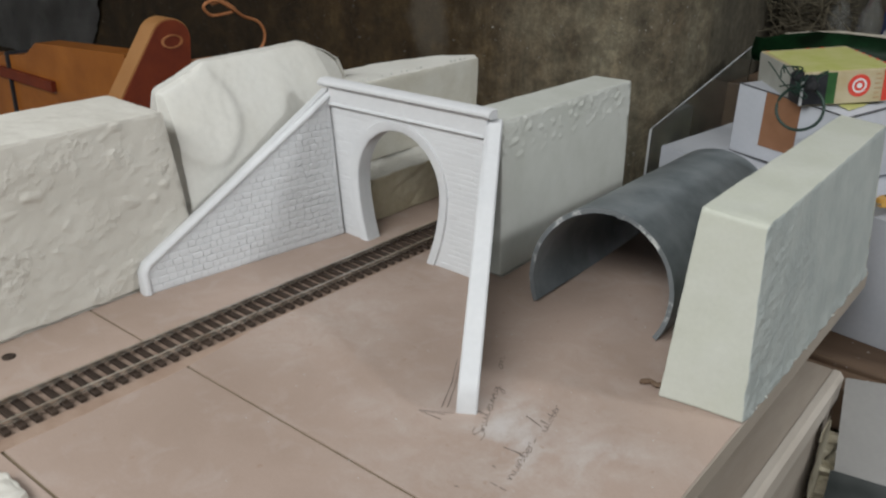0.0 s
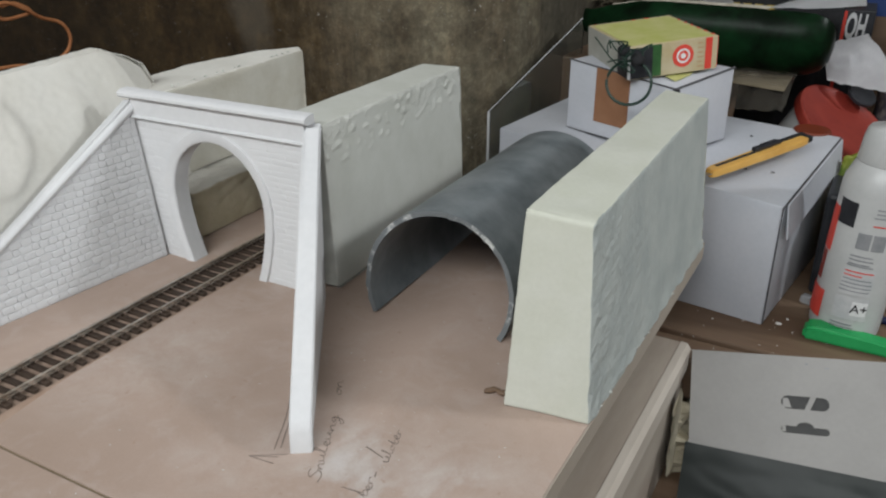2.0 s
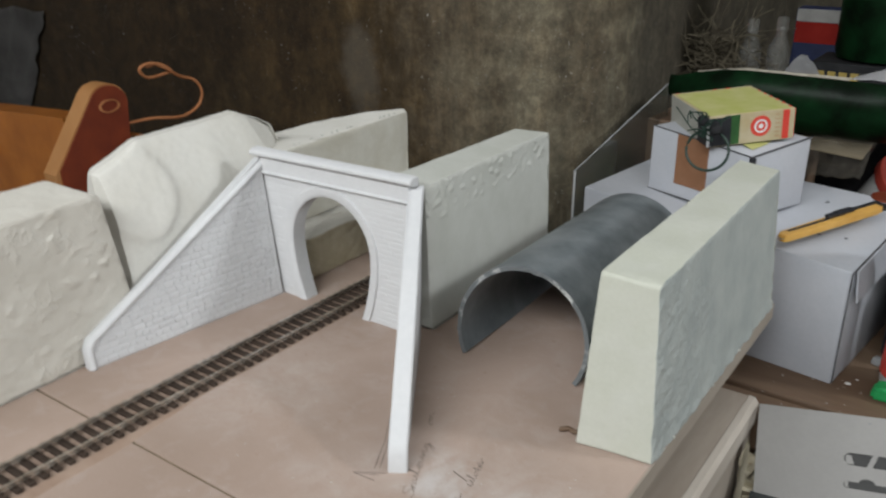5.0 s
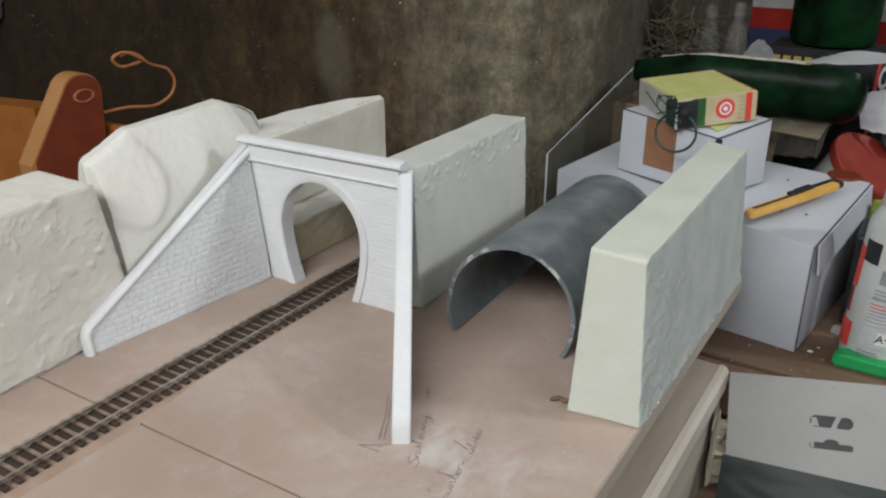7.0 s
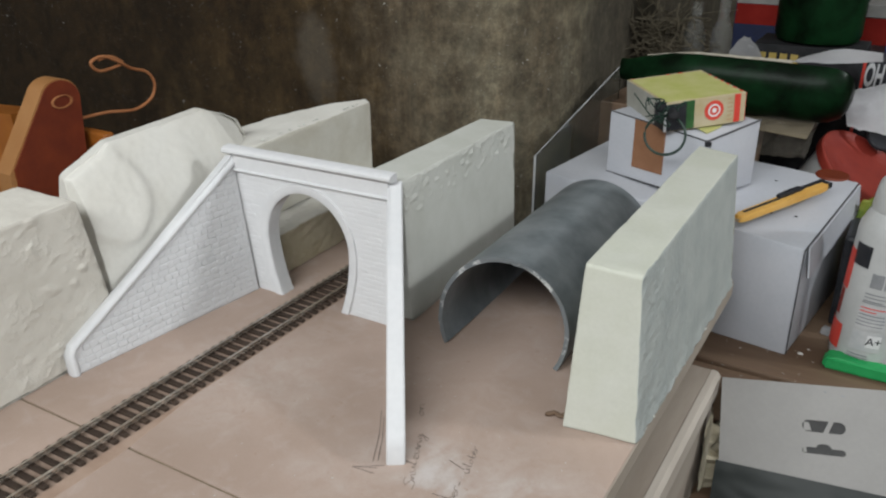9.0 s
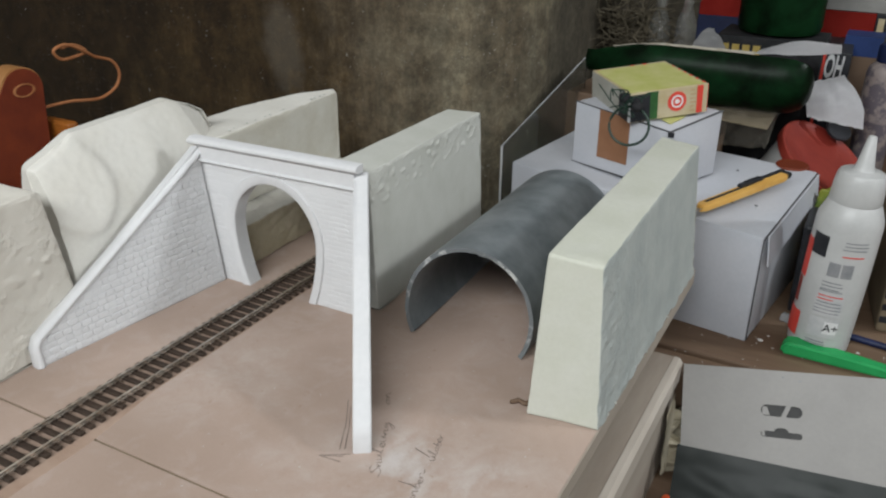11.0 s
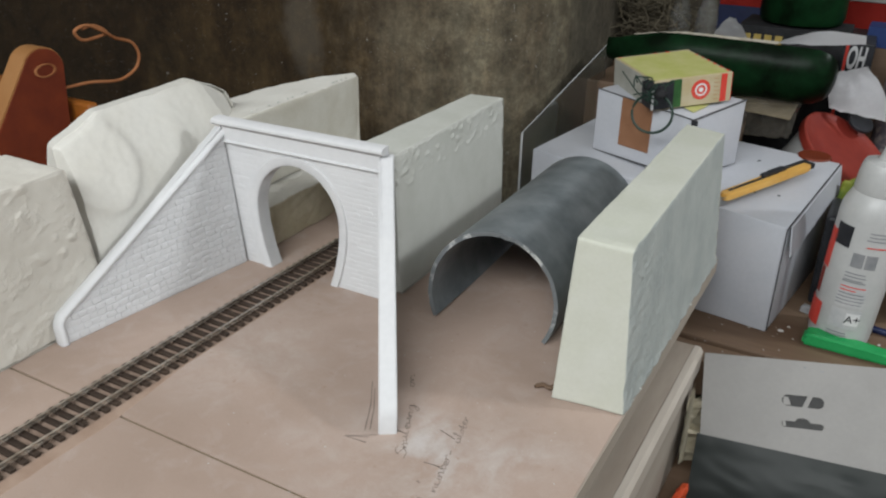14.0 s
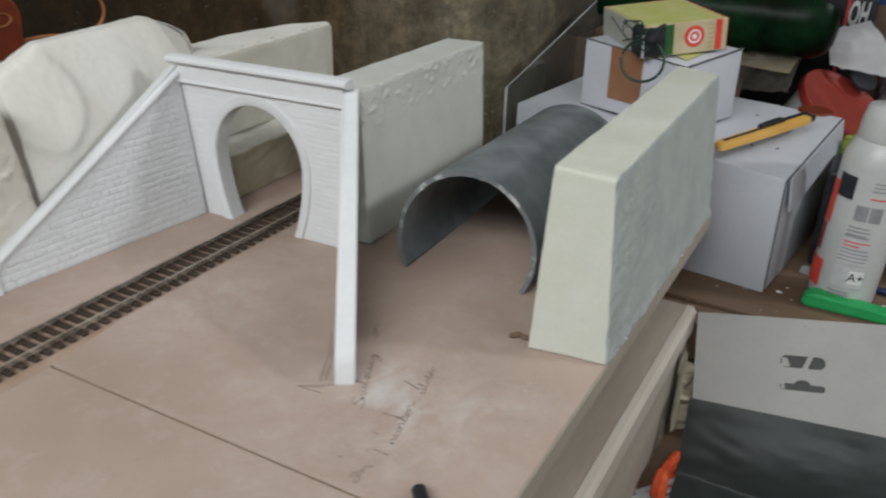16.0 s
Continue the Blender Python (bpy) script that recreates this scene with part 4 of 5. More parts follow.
for k in range(6):
    z = 0.0035 + 0.0037 * k
    part("text_line", boxed(0.0575, 0.0575 + (0.0050, 0.0038, 0.0056, 0.0044, 0.0052, 0.0036)[k], -0.0004, -0.0001, z, z + 0.0008), M_FAINT, yb, "printed line of text")
part("side_band", boxed(YW + 0.0001, YW + 0.0005, 0.0005, 0.020, 0.001, YH - 0.0005), M_RED, yb, "red printed band")
RC = (0.0450, 0.0140)
bm = ring(bmesh.new(), *RC, 0.0001, 0.0088, -0.0005, -0.0001)
part("ring_mark", bm, M_RED, yb, "red round mark")
bm = ring(bmesh.new(), *RC, 0.0043, 0.0057, -0.0009, -0.0004)
ring(bm, *RC, 0.0001, 0.0021, -0.0009, -0.0004)
part("inner_ring", bm, M_WHITE, yb, "white rings of the mark")

# wires hanging over the corner of the yellow box
wires = thing("wire_bundle", pose(0.2040, 0.2715, 0.0985), "dark green wires looped over the corner of a box", "wire")
random.seed(5)
loop = [(0.0175 * math.cos(a) - 0.002, -0.002 + 0.004 * math.sin(a), -0.013 + 0.0160 * math.sin(a)) for a in (2 * math.pi * k / 28 for k in range(29))]
part("loop", tube(bmesh.new(), loop, 0.0012, 8), M_WIREG, wires)
for k in range(7):
    p = [(-0.004 + random.uniform(-0.006, 0.006), -0.003 - 0.0015 * k % 0.004, 0.006 + random.uniform(-0.01, 0.008))]
    for _ in range(5):
        q = p[-1]
        p.append((q[0] + random.uniform(-0.008, 0.007), min(-0.001, q[1] + random.uniform(-0.002, 0.002)), max(-0.014, min(0.018, q[2] + random.uniform(-0.008, 0.008)))))
    part("strand", tube(bmesh.new(), curve_points(p, 6), 0.0006, 6), M_WIREG, wires)
part("tail", tube(bmesh.new(), curve_points([(-0.006, -0.002, -0.004), (-0.018, -0.001, 0.004), (-0.028, 0.004, 0.012), (-0.036, 0.012, 0.016)], 6), 0.0005, 6), M_WIREG, wires)
for x, z in ((-0.007, 0.011), (0.004, 0.006)):
    bm = bmesh.new()
    bmesh.ops.create_icosphere(bm, subdivisions=3, radius=0.0048, matrix=Matrix.Translation((x, -0.004, z)))
    for v in bm.verts:
        v.co += v.normal * 0.0012 * noise.noise(v.co * 400)
    part("connector", bm, M_MATT, wires, "black taped joint", smooth=60)

# ---- knife on the carton ----
ktip, kend = Vector((0.2765, 0.234, 0.0337)), Vector((0.3275, 0.350, 0.0352))
kd = kend - ktip
knife = thing("utility_knife", Matrix.Translation(ktip) @ kd.to_track_quat("X", "Z").to_matrix().to_4x4() @ Matrix.Diagonal((1, 0.8, 0.75, 1)), "yellow utility knife with a black slider, blade in", "knife")
KL = kd.length
kprof = [(0.004, -0.0065), (0.0, -0.0035), (0.0, 0.0030), (0.006, 0.0062), (KL * 0.55, 0.0068), (KL * 0.72, 0.0074), (KL - 0.012, 0.0074), (KL - 0.003, 0.0050), (KL, 0.0), (KL - 0.004, -0.0062), (KL - 0.014, -0.0080), (KL * 0.72, -0.0064), (KL * 0.5, -0.0066)]
bm = prism(bmesh.new(), kprof, 0.0, 0.0078, lambda u, v, w: (u, v, w))
bmesh.ops.bevel(bm, geom=list(bm.edges), offset=0.0010, segments=2, affect="EDGES")
part("handle", bm, M_KNIFE, knife, smooth=40)
part("slot", boxed(0.010, KL * 0.62, -0.0002, 0.0034, 0.0076, 0.0081), M_BLACK, knife, "dark slider slot")
bm = boxed(KL * 0.46, KL * 0.72, -0.0006, 0.0060, 0.0080, 0.0122, bevel=0.0014)
for k in range(5):
    x = KL * 0.54 + 0.0042 * k
    box(bm, x, x + 0.0015, 0.001, 0.0054, 0.012, 0.0130)
part("slider", bm, M_BLACK, knife, "ribbed black slider")
part("end_cap", boxed(KL - 0.036, KL + 0.002, 0.0024, 0.0078, 0.0060, 0.0092, bevel=0.0012), M_BLACK, knife, "black end cap")
part("end_tip", boxed(KL - 0.006, KL + 0.003, -0.0060, 0.0070, 0.0006, 0.0080, bevel=0.0016), M_BLACK, knife, "black end cap")
part("blade", boxed(-0.006, 0.004, -0.0036, 0.0030, 0.0036, 0.0042), M_STEEL, knife, "short steel blade tip")

# ---- glue bottle ----
gb = thing("glue_bottle", pose(0.3835, 0.272, -0.0792, 0, 2.0, 4), "white plastic glue bottle with a printed label", "bottle")
part("body", lathe(bmesh.new(), [(0.0210, 0), (0.0238, 0.002), (0.0243, 0.006), (0.0252, 0.060), (0.0252, 0.113), (0.0246, 0.1185), (0.0205, 0.1295), (0.0180, 0.1325)], 56), M_BOTTLE, gb, smooth=40)
part("cap", lathe(bmesh.new(), [(0.0192, 0.1315), (0.0198, 0.1330), (0.0190, 0.1470), (0.0178, 0.1535), (0.0165, 0.1555), (0.0085, 0.1575), (0.0068, 0.1610), (0.0032, 0.1835), (0.0022, 0.1845)], 40), M_BOTTLE, gb, "white screw cap", smooth=40)


def wrap(a0, a1, z0, z1, r=0.02535, n=10):
    """A patch of print on the round of the bottle, angles in degrees from its front."""
    bm = bmesh.new()
    n = max(2, int(abs(a1 - a0) / 5))
    cols = []
    for i in range(n + 1):
        a = radians(-90 + a0 + (a1 - a0) * i / n)
        cols.append([bm.verts.new((q * math.cos(a), q * math.sin(a), z)) for q, z in ((r, z0), (r, z1), (r + 0.0002, z1), (r + 0.0002, z0))])
    for a, b in zip(cols, cols[1:]):
        for k in range(4):
            bm.faces.new((a[k], a[(k + 1) % 4], b[(k + 1) % 4], b[k]))
    bm.faces.new(cols[0])
    bm.faces.new(cols[-1][::-1])
    return bm


part("black_print", wrap(-62, -28, 0.088, 0.106), M_BLACK, gb, "black printed patch")
part("red_print", wrap(-96, -48, 0.012, 0.034), M_RED, gb, "red printed patch")
part("red_edge", wrap(-84, -60, 0.064, 0.098), M_RED, gb, "red printed edge")
part("dark_red_edge", wrap(-80, -66, 0.040, 0.063), M_DARKRED, gb, "dark red printed edge")
part("grey_panel", wrap(-25, 23, 0.0385, 0.0585, 0.02530), M_PALEGREY, gb, "grey printed panel")
part("pictogram", wrap(-18, 2, 0.074, 0.086), M_GREYTXT, gb, "grey pictogram")
part("pictogram", wrap(5, 24, 0.074, 0.086), M_GREYTXT, gb, "grey pictogram")
for z, a, b, mt in ((0.104, 0, 40, M_GREYTXT), (0.101, 0, 42, M_GREYTXT), (0.098, -2, 40, M_GREYTXT), (0.092, 0, 38, M_RED), (0.068, -22, 12, M_GREYTXT), (0.065, -22, 14, M_GREYTXT), (0.062, -22, 10, M_GREYTXT),
                   (0.0605, -23, 16, M_GREYTXT), (0.056, -23, 20, M_RED), (0.053, -23, 4, M_RED), (0.050, -24, 19, M_GREYTXT), (0.047, -24, 21, M_GREYTXT), (0.044, -25, 22, M_GREYTXT), (0.041, -25, 20, M_GREYTXT), (0.014, -26, 8, M_GREYTXT), (0.0115, -26, 10, M_GREYTXT)):
    part("text_line", wrap(a, b, z, z + 0.0010), mt, gb, "printed line of text")
part("grey_panel", wrap(-27, 26, 0.0185, 0.036, 0.02530), M_PALEGREY, gb, "grey printed panel")
part("grade_field", wrap(0, 24, 0.0225, 0.0335, 0.02545), M_WHITE, gb, "white field")


def lettering(body, size, m, material, parent, name="lettering", label="", bold=0.0):
    cu = bpy.data.curves.new(name, "FONT")
    cu.body, cu.size, cu.extrude, cu.align_x, cu.align_y = body, size, 0.00012, "CENTER", "CENTER"
    cu.offset = bold
    tmp = bpy.data.objects.new(name, cu)
    me = bpy.data.meshes.new_from_object(tmp)
    bpy.data.objects.remove(tmp)
    me.materials.append(material)
    ob = new(name, me)
    ob.parent, ob.matrix_basis = parent, m
    return tagged(ob, label)


a = radians(-78)
lettering("A+", 0.0095, Matrix.Translation((0.02585 * math.cos(a), 0.02585 * math.sin(a), 0.0280)) @ pose(0, 0, 0, 90, 0, 12), M_BLACK, gb, label="black letters")

# green handle lying in front of the bottle
gh = thing("green_scraper", pose(0.362, 0.2460, -0.080, 0, 0, -2), "bright green plastic tool handle lying on the bench", "tool")
bm = prism(bmesh.new(), [(-0.003, 0.0005), (0.122, 0.0005), (0.122, 0.0075), (0.040, 0.0100), (0.004, 0.0125), (-0.003, 0.0095)], -0.0085, 0.0085, lambda u, v, w: (u, w * (1 - 0.4 * max(0.0, min(1.0, u / 0.11))), v))
bmesh.ops.bevel(bm, geom=list(bm.edges), offset=0.0022, segments=3, affect="EDGES")
part("handle", bm, M_GREENHND, gh, smooth=50)
part("blade", boxed(0.118, 0.165, -0.010, 0.010, 0.0080, 0.0088), M_STEEL, gh, "steel blade")

# coarse yellow packet and a blue stick beside the bottle
pk = thing("yellow_packet", pose(0.4265, 0.318, -0.080, 0, 0, 8), "tall dull yellow and black packet beside the bottle", "packet")
part("body", boxed(0, 0.030, 0, 0.16, 0, 0.125, bevel=0.003), M_KRAFT, pk)
for k in range(9):
    part("print_stripe", boxed(0.001, 0.029, -0.0006, -0.0001, 0.010 + 0.012 * k, 0.016 + 0.012 * k), M_BLACK, pk, "black printed stripe")
solo("blue_stick", tube(bmesh.new(), [(0.408, 0.292, -0.0768), (0.47, 0.283, -0.0768), (0.53, 0.275, -0.0768)], 0.0030, 12), M_BLUE, "thin blue stick lying on the bench", "stick", smooth=40)

# odds and ends between the carton and the bottle
solo("black_case", boxed(0.3530, 0.3690, 0.318, 0.372, -0.080, 0.006, bevel=0.003), M_BLACK, "small black plastic case between carton and bottle", "case")
solo("paper_scrap", foam([(0.3490, 0.298, -0.080), (0.3590, 0.294, -0.080), (0.3605, 0.302, -0.080), (0.3510, 0.307, -0.080)], [(0.3495, 0.299, -0.074), (0.3585, 0.295, -0.073), (0.3600, 0.301, -0.073), (0.3515, 0.306, -0.074)], 10, 8, 0.002, 0.0005), M_PAPER, "small white paper scrap on the bench", "paper", smooth=50)
solo("yellow_green_packet", foam([(0.3535, 0.377, -0.080), (0.378, 0.375, -0.080), (0.380, 0.396, -0.080), (0.3560, 0.398, -0.080)], [(0.3545, 0.380, 0.020), (0.374, 0.378, 0.024), (0.376, 0.393, 0.022), (0.3570, 0.395, 0.018)], 24, 8, 0.006, 0.002), surface("yellow_green_print", (0.26, 0.27, 0.03), (0.10, 0.16, 0.03), 60, 300, 0.5, 0.05, 0.0004), "crumpled yellow green packet behind the bottle", "packet", smooth=40)

# ---- header card bag leaning against the bench ----
ux = Vector((0.125, 0.015, 0.019)).normalized()
nn = Vector((0.0216, -0.8507, 0.5252))
uy = nn.cross(ux).normalized()
nn = ux.cross(uy)
m = Matrix((ux, uy, nn)).transposed().to_4x4()
m.translation = Vector((0.296, 0.1605, -0.0655))
bag = thing("packaging_bag", m, "grey header card with hang holes on a dark film bag", "packaging")


def holed_card():
    """The header card with its two hang holes."""
    W, Hc = 0.165, 0.064
    def slot(cx, cy, hw, hh, bulge):
        ends = [(sx * (hw - hh) + hh * math.cos(a), hh * math.sin(a)) for sx, a0 in ((1, -90), (-1, 90)) for a in (radians(a0 + 180 * k / 12) for k in range(13))]
        bump = [(0.0052 * math.cos(radians(a)), hh + bulge * math.sin(radians(a))) for a in range(0, 181, 30)] if bulge else []
        return [(cx + x, cy + y) for x, y in (*ends[:13], *bump, *ends[13:])]
    holes = [slot(0.0720, -0.0300, 0.0145, 0.0042, 0.0), slot(0.0725, -0.0475, 0.0145, 0.0023, 0.0030)]
    bm = bmesh.new()
    loops = [[(0, 0), (W, 0), (W, -Hc - 0.019), (0, -Hc - 0.003)], *holes]
    edges = []
    for lp in loops:
        vs = [bm.verts.new((x, y, 0)) for x, y in lp]
        edges += [bm.edges.new((vs[i], vs[(i + 1) % len(vs)])) for i in range(len(vs))]
    bmesh.ops.triangle_fill(bm, use_beauty=True, edges=edges, normal=(0, 0, 1))
    g = bmesh.ops.extrude_face_region(bm, geom=list(bm.faces))
    for v in g["geom"]:
        if isinstance(v, bmesh.types.BMVert):
            v.co.z += 0.0007
    return bm


part("header_card", holed_card(), M_CARD, bag)
# thin sheets added behind the hang holes to make them dark
M_SHADEFILM = surface("dark_hole_backing", (0.010, 0.010, 0.010), (0.022, 0.021, 0.020), 60, 300, 0.5)
part("backing", boxed(0.0540, 0.0910, -0.0530, -0.0415, -0.0016, -0.0006), surface("grey_hole_backing", (0.018, 0.018, 0.017), (0.032, 0.031, 0.030), 60, 300, 0.5), bag, "grey backing added behind the lower hang hole")
part("backing", boxed(0.0540, 0.0910, -0.0365, -0.0235, -0.0026, -0.0016), M_SHADEFILM, bag, "dark backing added behind the upper hang hole")
for hx, hy, hw, hz in ((0.0585, -0.0335, 0.0055, -0.0014), (0.0588, -0.0492, 0.0024, -0.0006)):
    part("liner", hexa(bmesh.new(), [(hx, hy, hz), (hx + hw, hy, hz), (hx + 0.6 * hw, hy + 0.0060, hz), (hx, hy + 0.0060, hz)], [(hx, hy, hz + 0.0003), (hx + hw, hy, hz + 0.0003), (hx + 0.6 * hw, hy + 0.0060, hz + 0.0003), (hx, hy + 0.0060, hz + 0.0003)]), M_CARD, bag, "pale liner behind the hang hole")
for mx, my, ml in ((0.0715, -0.0052, 0.0016), (0.0830, -0.0072, 0.0026)):
    part("scuff", boxed(mx, mx + ml, my, my + 0.0011, 0.0007, 0.0009), M_GREYTXT, bag, "small dark scuff")
part("slit_tab", hexa(bmesh.new(), [(0.071, -0.0360, -0.001), (0.0745, -0.0360, -0.001), (0.079, -0.0250, -0.001), (0.0755, -0.0250, -0.001)], [(0.071, -0.0360, 0.0002), (0.0745, -0.0360, 0.0002), (0.079, -0.0250, 0.0002), (0.0755, -0.0250, 0.0002)]), M_CARD, bag)
bm = bmesh.new()
nx, ny = 44, 48


def film_point(i, j):
    """A point of the film: down from the card, then forward over the low bench."""
    u, v = i / nx, j / ny
    x = 0.168 * u - 0.002 - 0.007 * min(1.0, 2 * v) * (1 - u)
    y = -0.0625 - 0.016 * u - (0.128 - 0.016 * u) * v
    z = 0.0014 + 0.0030 * math.sin(math.pi * u) * math.sin(math.pi * min(1.0, 2 * v)) + min(1.0, j / 4) * (0.0014 * noise.noise(Vector((i * 0.09, j * 0.06, 8))) + 0.0008 * abs(noise.noise(Vector((i * 0.16, j * 0.22, 3)))))
    rest = (-0.1650 - m.translation.z - x * ux.z - y * uy.z) / nn.z
    if rest > z - 0.004:
        z = max(z, rest + 0.0006 * noise.noise(Vector((i * 0.3, j * 0.3, 5))))
    return x, y, z


vs = [[bm.verts.new(film_point(i, j)) for j in range(ny + 1)] for i in range(nx + 1)]
for i in range(nx):
    for j in range(ny):
        bm.faces.new((vs[i][j], vs[i + 1][j], vs[i + 1][j + 1], vs[i][j + 1]))
g = bmesh.ops.extrude_face_region(bm, geom=list(bm.faces))
for v in g["geom"]:
    if isinstance(v, bmesh.types.BMVert):
        v.co.z -= 0.0030
part("film_bag", bm, M_FILM, bag, "dark glossy film", smooth=60)
# odds and ends in the gap beside the beam
bm = bmesh.new()
for x, y, z, s in ((0.2945, 0.148, -0.106, 0.011), (0.2945, 0.154, -0.122, 0.013), (0.2950, 0.150, -0.140, 0.014), (0.296, 0.156, -0.156, 0.015), (0.300, 0.174, -0.152, 0.014), (0.300, 0.186, -0.138, 0.013)):
    bmesh.ops.create_icosphere(bm, subdivisions=3, radius=s, matrix=Matrix.Translation((x, y, z)))
for v in bm.verts:
    v.co += 0.008 * Vector((noise.noise(v.co * 90), noise.noise(v.co * 90 + Vector((4, 1, 2))), noise.noise(v.co * 110 + Vector((1, 7, 3))))) + Vector((1, 1, 1)) * 0.003 * noise.noise(v.co * 260)
    v.co.x = max(v.co.x, 0.2936)
    if v.co.y < 0.161:
        v.co.x = min(v.co.x, 0.2938 + 0.09 * (v.co.x - 0.2936))
    v.co.z = max(v.co.z, -0.170)
solo("foam_scraps", bm, M_FOAMY, "yellowish foam scraps lying beside the beam", "scraps", kind="stuff")
solo("orange_rag", foam([(0.297, 0.070, -0.170), (0.309, 0.065, -0.170), (0.312, 0.108, -0.170), (0.303, 0.112, -0.170)], [(0.300, 0.074, -0.150), (0.307, 0.072, -0.148), (0.310, 0.106, -0.148), (0.305, 0.108, -0.152)], 22, 6, 0.005, 0.0016),
     surface("orange_red_plastic", (0.50, 0.06, 0.02), (0.58, 0.09, 0.03), 60, 400, 0.5), "orange red plastic scrap beside the film bag", "scrap", smooth=60)
for k in range(3):
    solo("wood_strip", boxed(-0.020, 0.020, -0.0022, 0.0022, 0, 0.0025, bevel=0.0003, seg=1), M_PAPER, "narrow pale wooden strip lying on the low bench", "wood strip", "wood strips", m=pose(0.302, 0.066 + 0.009 * k, -0.170, 0, 0, 42 + 5 * k))

# ---- far end of the bench ----
tub = thing("plastic_tub", pose(0.2980, 0.5260, -0.080), "white plastic tub with a dull red lid, leaning over", "tub")
tilt = Matrix.Translation((0.052, -0.020, 0.090)) @ pose(0, 0, 0, 12, 33, 0)
for nm, prof, mt, lb in (("body", [(0.044, -0.080), (0.047, -0.076), (0.0535, -0.006), (0.0535, -0.002)], M_BOTTLE, ""), ("lid", [(0.0545, -0.0085), (0.0572, -0.0080), (0.0578, -0.0020), (0.0570, 0.0006), (0.0550, 0.0012), (0.0525, 0.0004), (0.0510, -0.0006), (0.0300, -0.0010), (0.001, -0.0008)], M_DARKRED, "dull red lid")):
    bm = lathe(bmesh.new(), [(r * 0.94, z) for r, z in prof], 64)
    bmesh.ops.transform(bm, matrix=tilt, verts=bm.verts)
    part(nm, bm, mt, tub, lb, smooth=40)
# black disc added in place of the shadow under the propped paper
bm = lathe(bmesh.new(), [(0.0130, 0.0), (0.0142, 0.001), (0.0142, 0.0040), (0.0130, 0.0050), (0.001, 0.0046)], 40)
solo("shadow_disc", bm, M_BLACK, "flat black disc on the red lid, added for the shadow under the paper", "disc", smooth=40, m=Matrix.Translation((0.3540, 0.5480, 0.0300)) @ pose(0, 0, 0, 24, 30, 0))
jar = thing("small_jar", pose(0.3270, 0.4080, -0.080), "small jar with a dark red lid behind the carton", "jar")
part("body", lathe(bmesh.new(), [(0.0135, 0), (0.0145, 0.003), (0.0145, 0.096), (0.0135, 0.100)], 40), M_BOTTLE, jar, smooth=40)
part("lid", lathe(bmesh.new(), [(0.0150, 0.1003), (0.0155, 0.101), (0.0155, 0.109), (0.0145, 0.1105), (0.001, 0.110)], 40), M_RUST, jar, "dark red lid", smooth=40)
solo("kraft_carton", hexa(bmesh.new(), [(0.206, 0.440, -0.080), (0.240, 0.438, -0.080), (0.240, 0.540, -0.080), (0.215, 0.548, -0.080)], [(0.206, 0.440, 0.0555), (0.240, 0.438, 0.0555), (0.240, 0.540, 0.0555), (0.215, 0.548, 0.0555)], 0.002), M_TABLE, "dark brown carton under the green bottle", "box")
solo("kraft_carton", hexa(bmesh.new(), [(0.07, 0.470, -0.080), (0.200, 0.465, -0.080), (0.205, 0.560, -0.080), (0.075, 0.565, -0.080)], [(0.07, 0.470, 0.0555), (0.200, 0.465, 0.0555), (0.205, 0.560, 0.0555), (0.075, 0.565, 0.0555)], 0.002), M_TABLE, "dark brown carton in the corner", "box")

solo("kraft_card", hexa(bmesh.new(), [(0.212, 0.442, 0.0556), (0.297, 0.424, 0.0556), (0.295, 0.555, 0.0556), (0.214, 0.562, 0.0556)], [(0.212, 0.442, 0.0567), (0.297, 0.424, 0.0567), (0.295, 0.555, 0.0567), (0.214, 0.562, 0.0567)]), surface("tan_card", (0.140, 0.115, 0.074), (0.205, 0.170, 0.115), 30, 400, 0.8, 0.15, 0.0005), "flat tan kraft card lying under the green bottle", "card")

# big green bottle lying on its side, its upper back cut away
gbot = thing("green_bottle", pose(0.090, 0.490, 0.0569, 0, 0, 0), "large dark green plastic bottle lying cut open", "bottle")
bm = bmesh.new()
prof = [(0.0, 0.016), (0.010, 0.0165), (0.03, 0.026), (0.06, 0.0365), (0.09, 0.0385), (0.172, 0.0385), (0.176, 0.0376), (0.180, 0.0385), (0.205, 0.0383), (0.218, 0.0365), (0.228, 0.0310), (0.2335, 0.0220), (0.2355, 0.0120), (0.2360, 0.0010)]
A0, A1 = -226, -15
rows = []
for inset in (0.0, 0.0010):
    shell = []
    for x, r in ((x, 0.922 * r) for x, r in prof):
        ring_pts = []
        for k in range(41):
            a = radians(A0 + (A1 - A0) * k / 40)
            rr = max(0.0004, r - inset + 0.0008 * noise.noise(Vector((x * 40, a * 1.6, 2))) * (r > 0.03))
            ring_pts.append(bm.verts.new((x - inset * (r < 0.035), rr * math.cos(a), 0.0356 + rr * math.sin(a))))
        shell.append(ring_pts)
    rows.append(shell)
for shell in rows:
    for a, b in zip(shell, shell[1:]):
        for k in range(40):
            bm.faces.new((a[k], a[k + 1], b[k + 1], b[k]))
for k in (0, 40):
    for i in range(len(prof) - 1):
        bm.faces.new((rows[0][i][k], rows[0][i + 1][k], rows[1][i + 1][k], rows[1][i][k]))
for e in (0, -1):
    for k in range(40):
        bm.faces.new((rows[0][e][k], rows[0][e][k + 1], rows[1][e][k + 1], rows[1][e][k]))
part("shell", bm, M_GREENBOT, gbot, smooth=50)
M_CUTRIM = surface("cream_cut_edge", (0.28, 0.25, 0.20), (0.40, 0.37, 0.31), 90, 500, 0.6)
bm = bmesh.new()
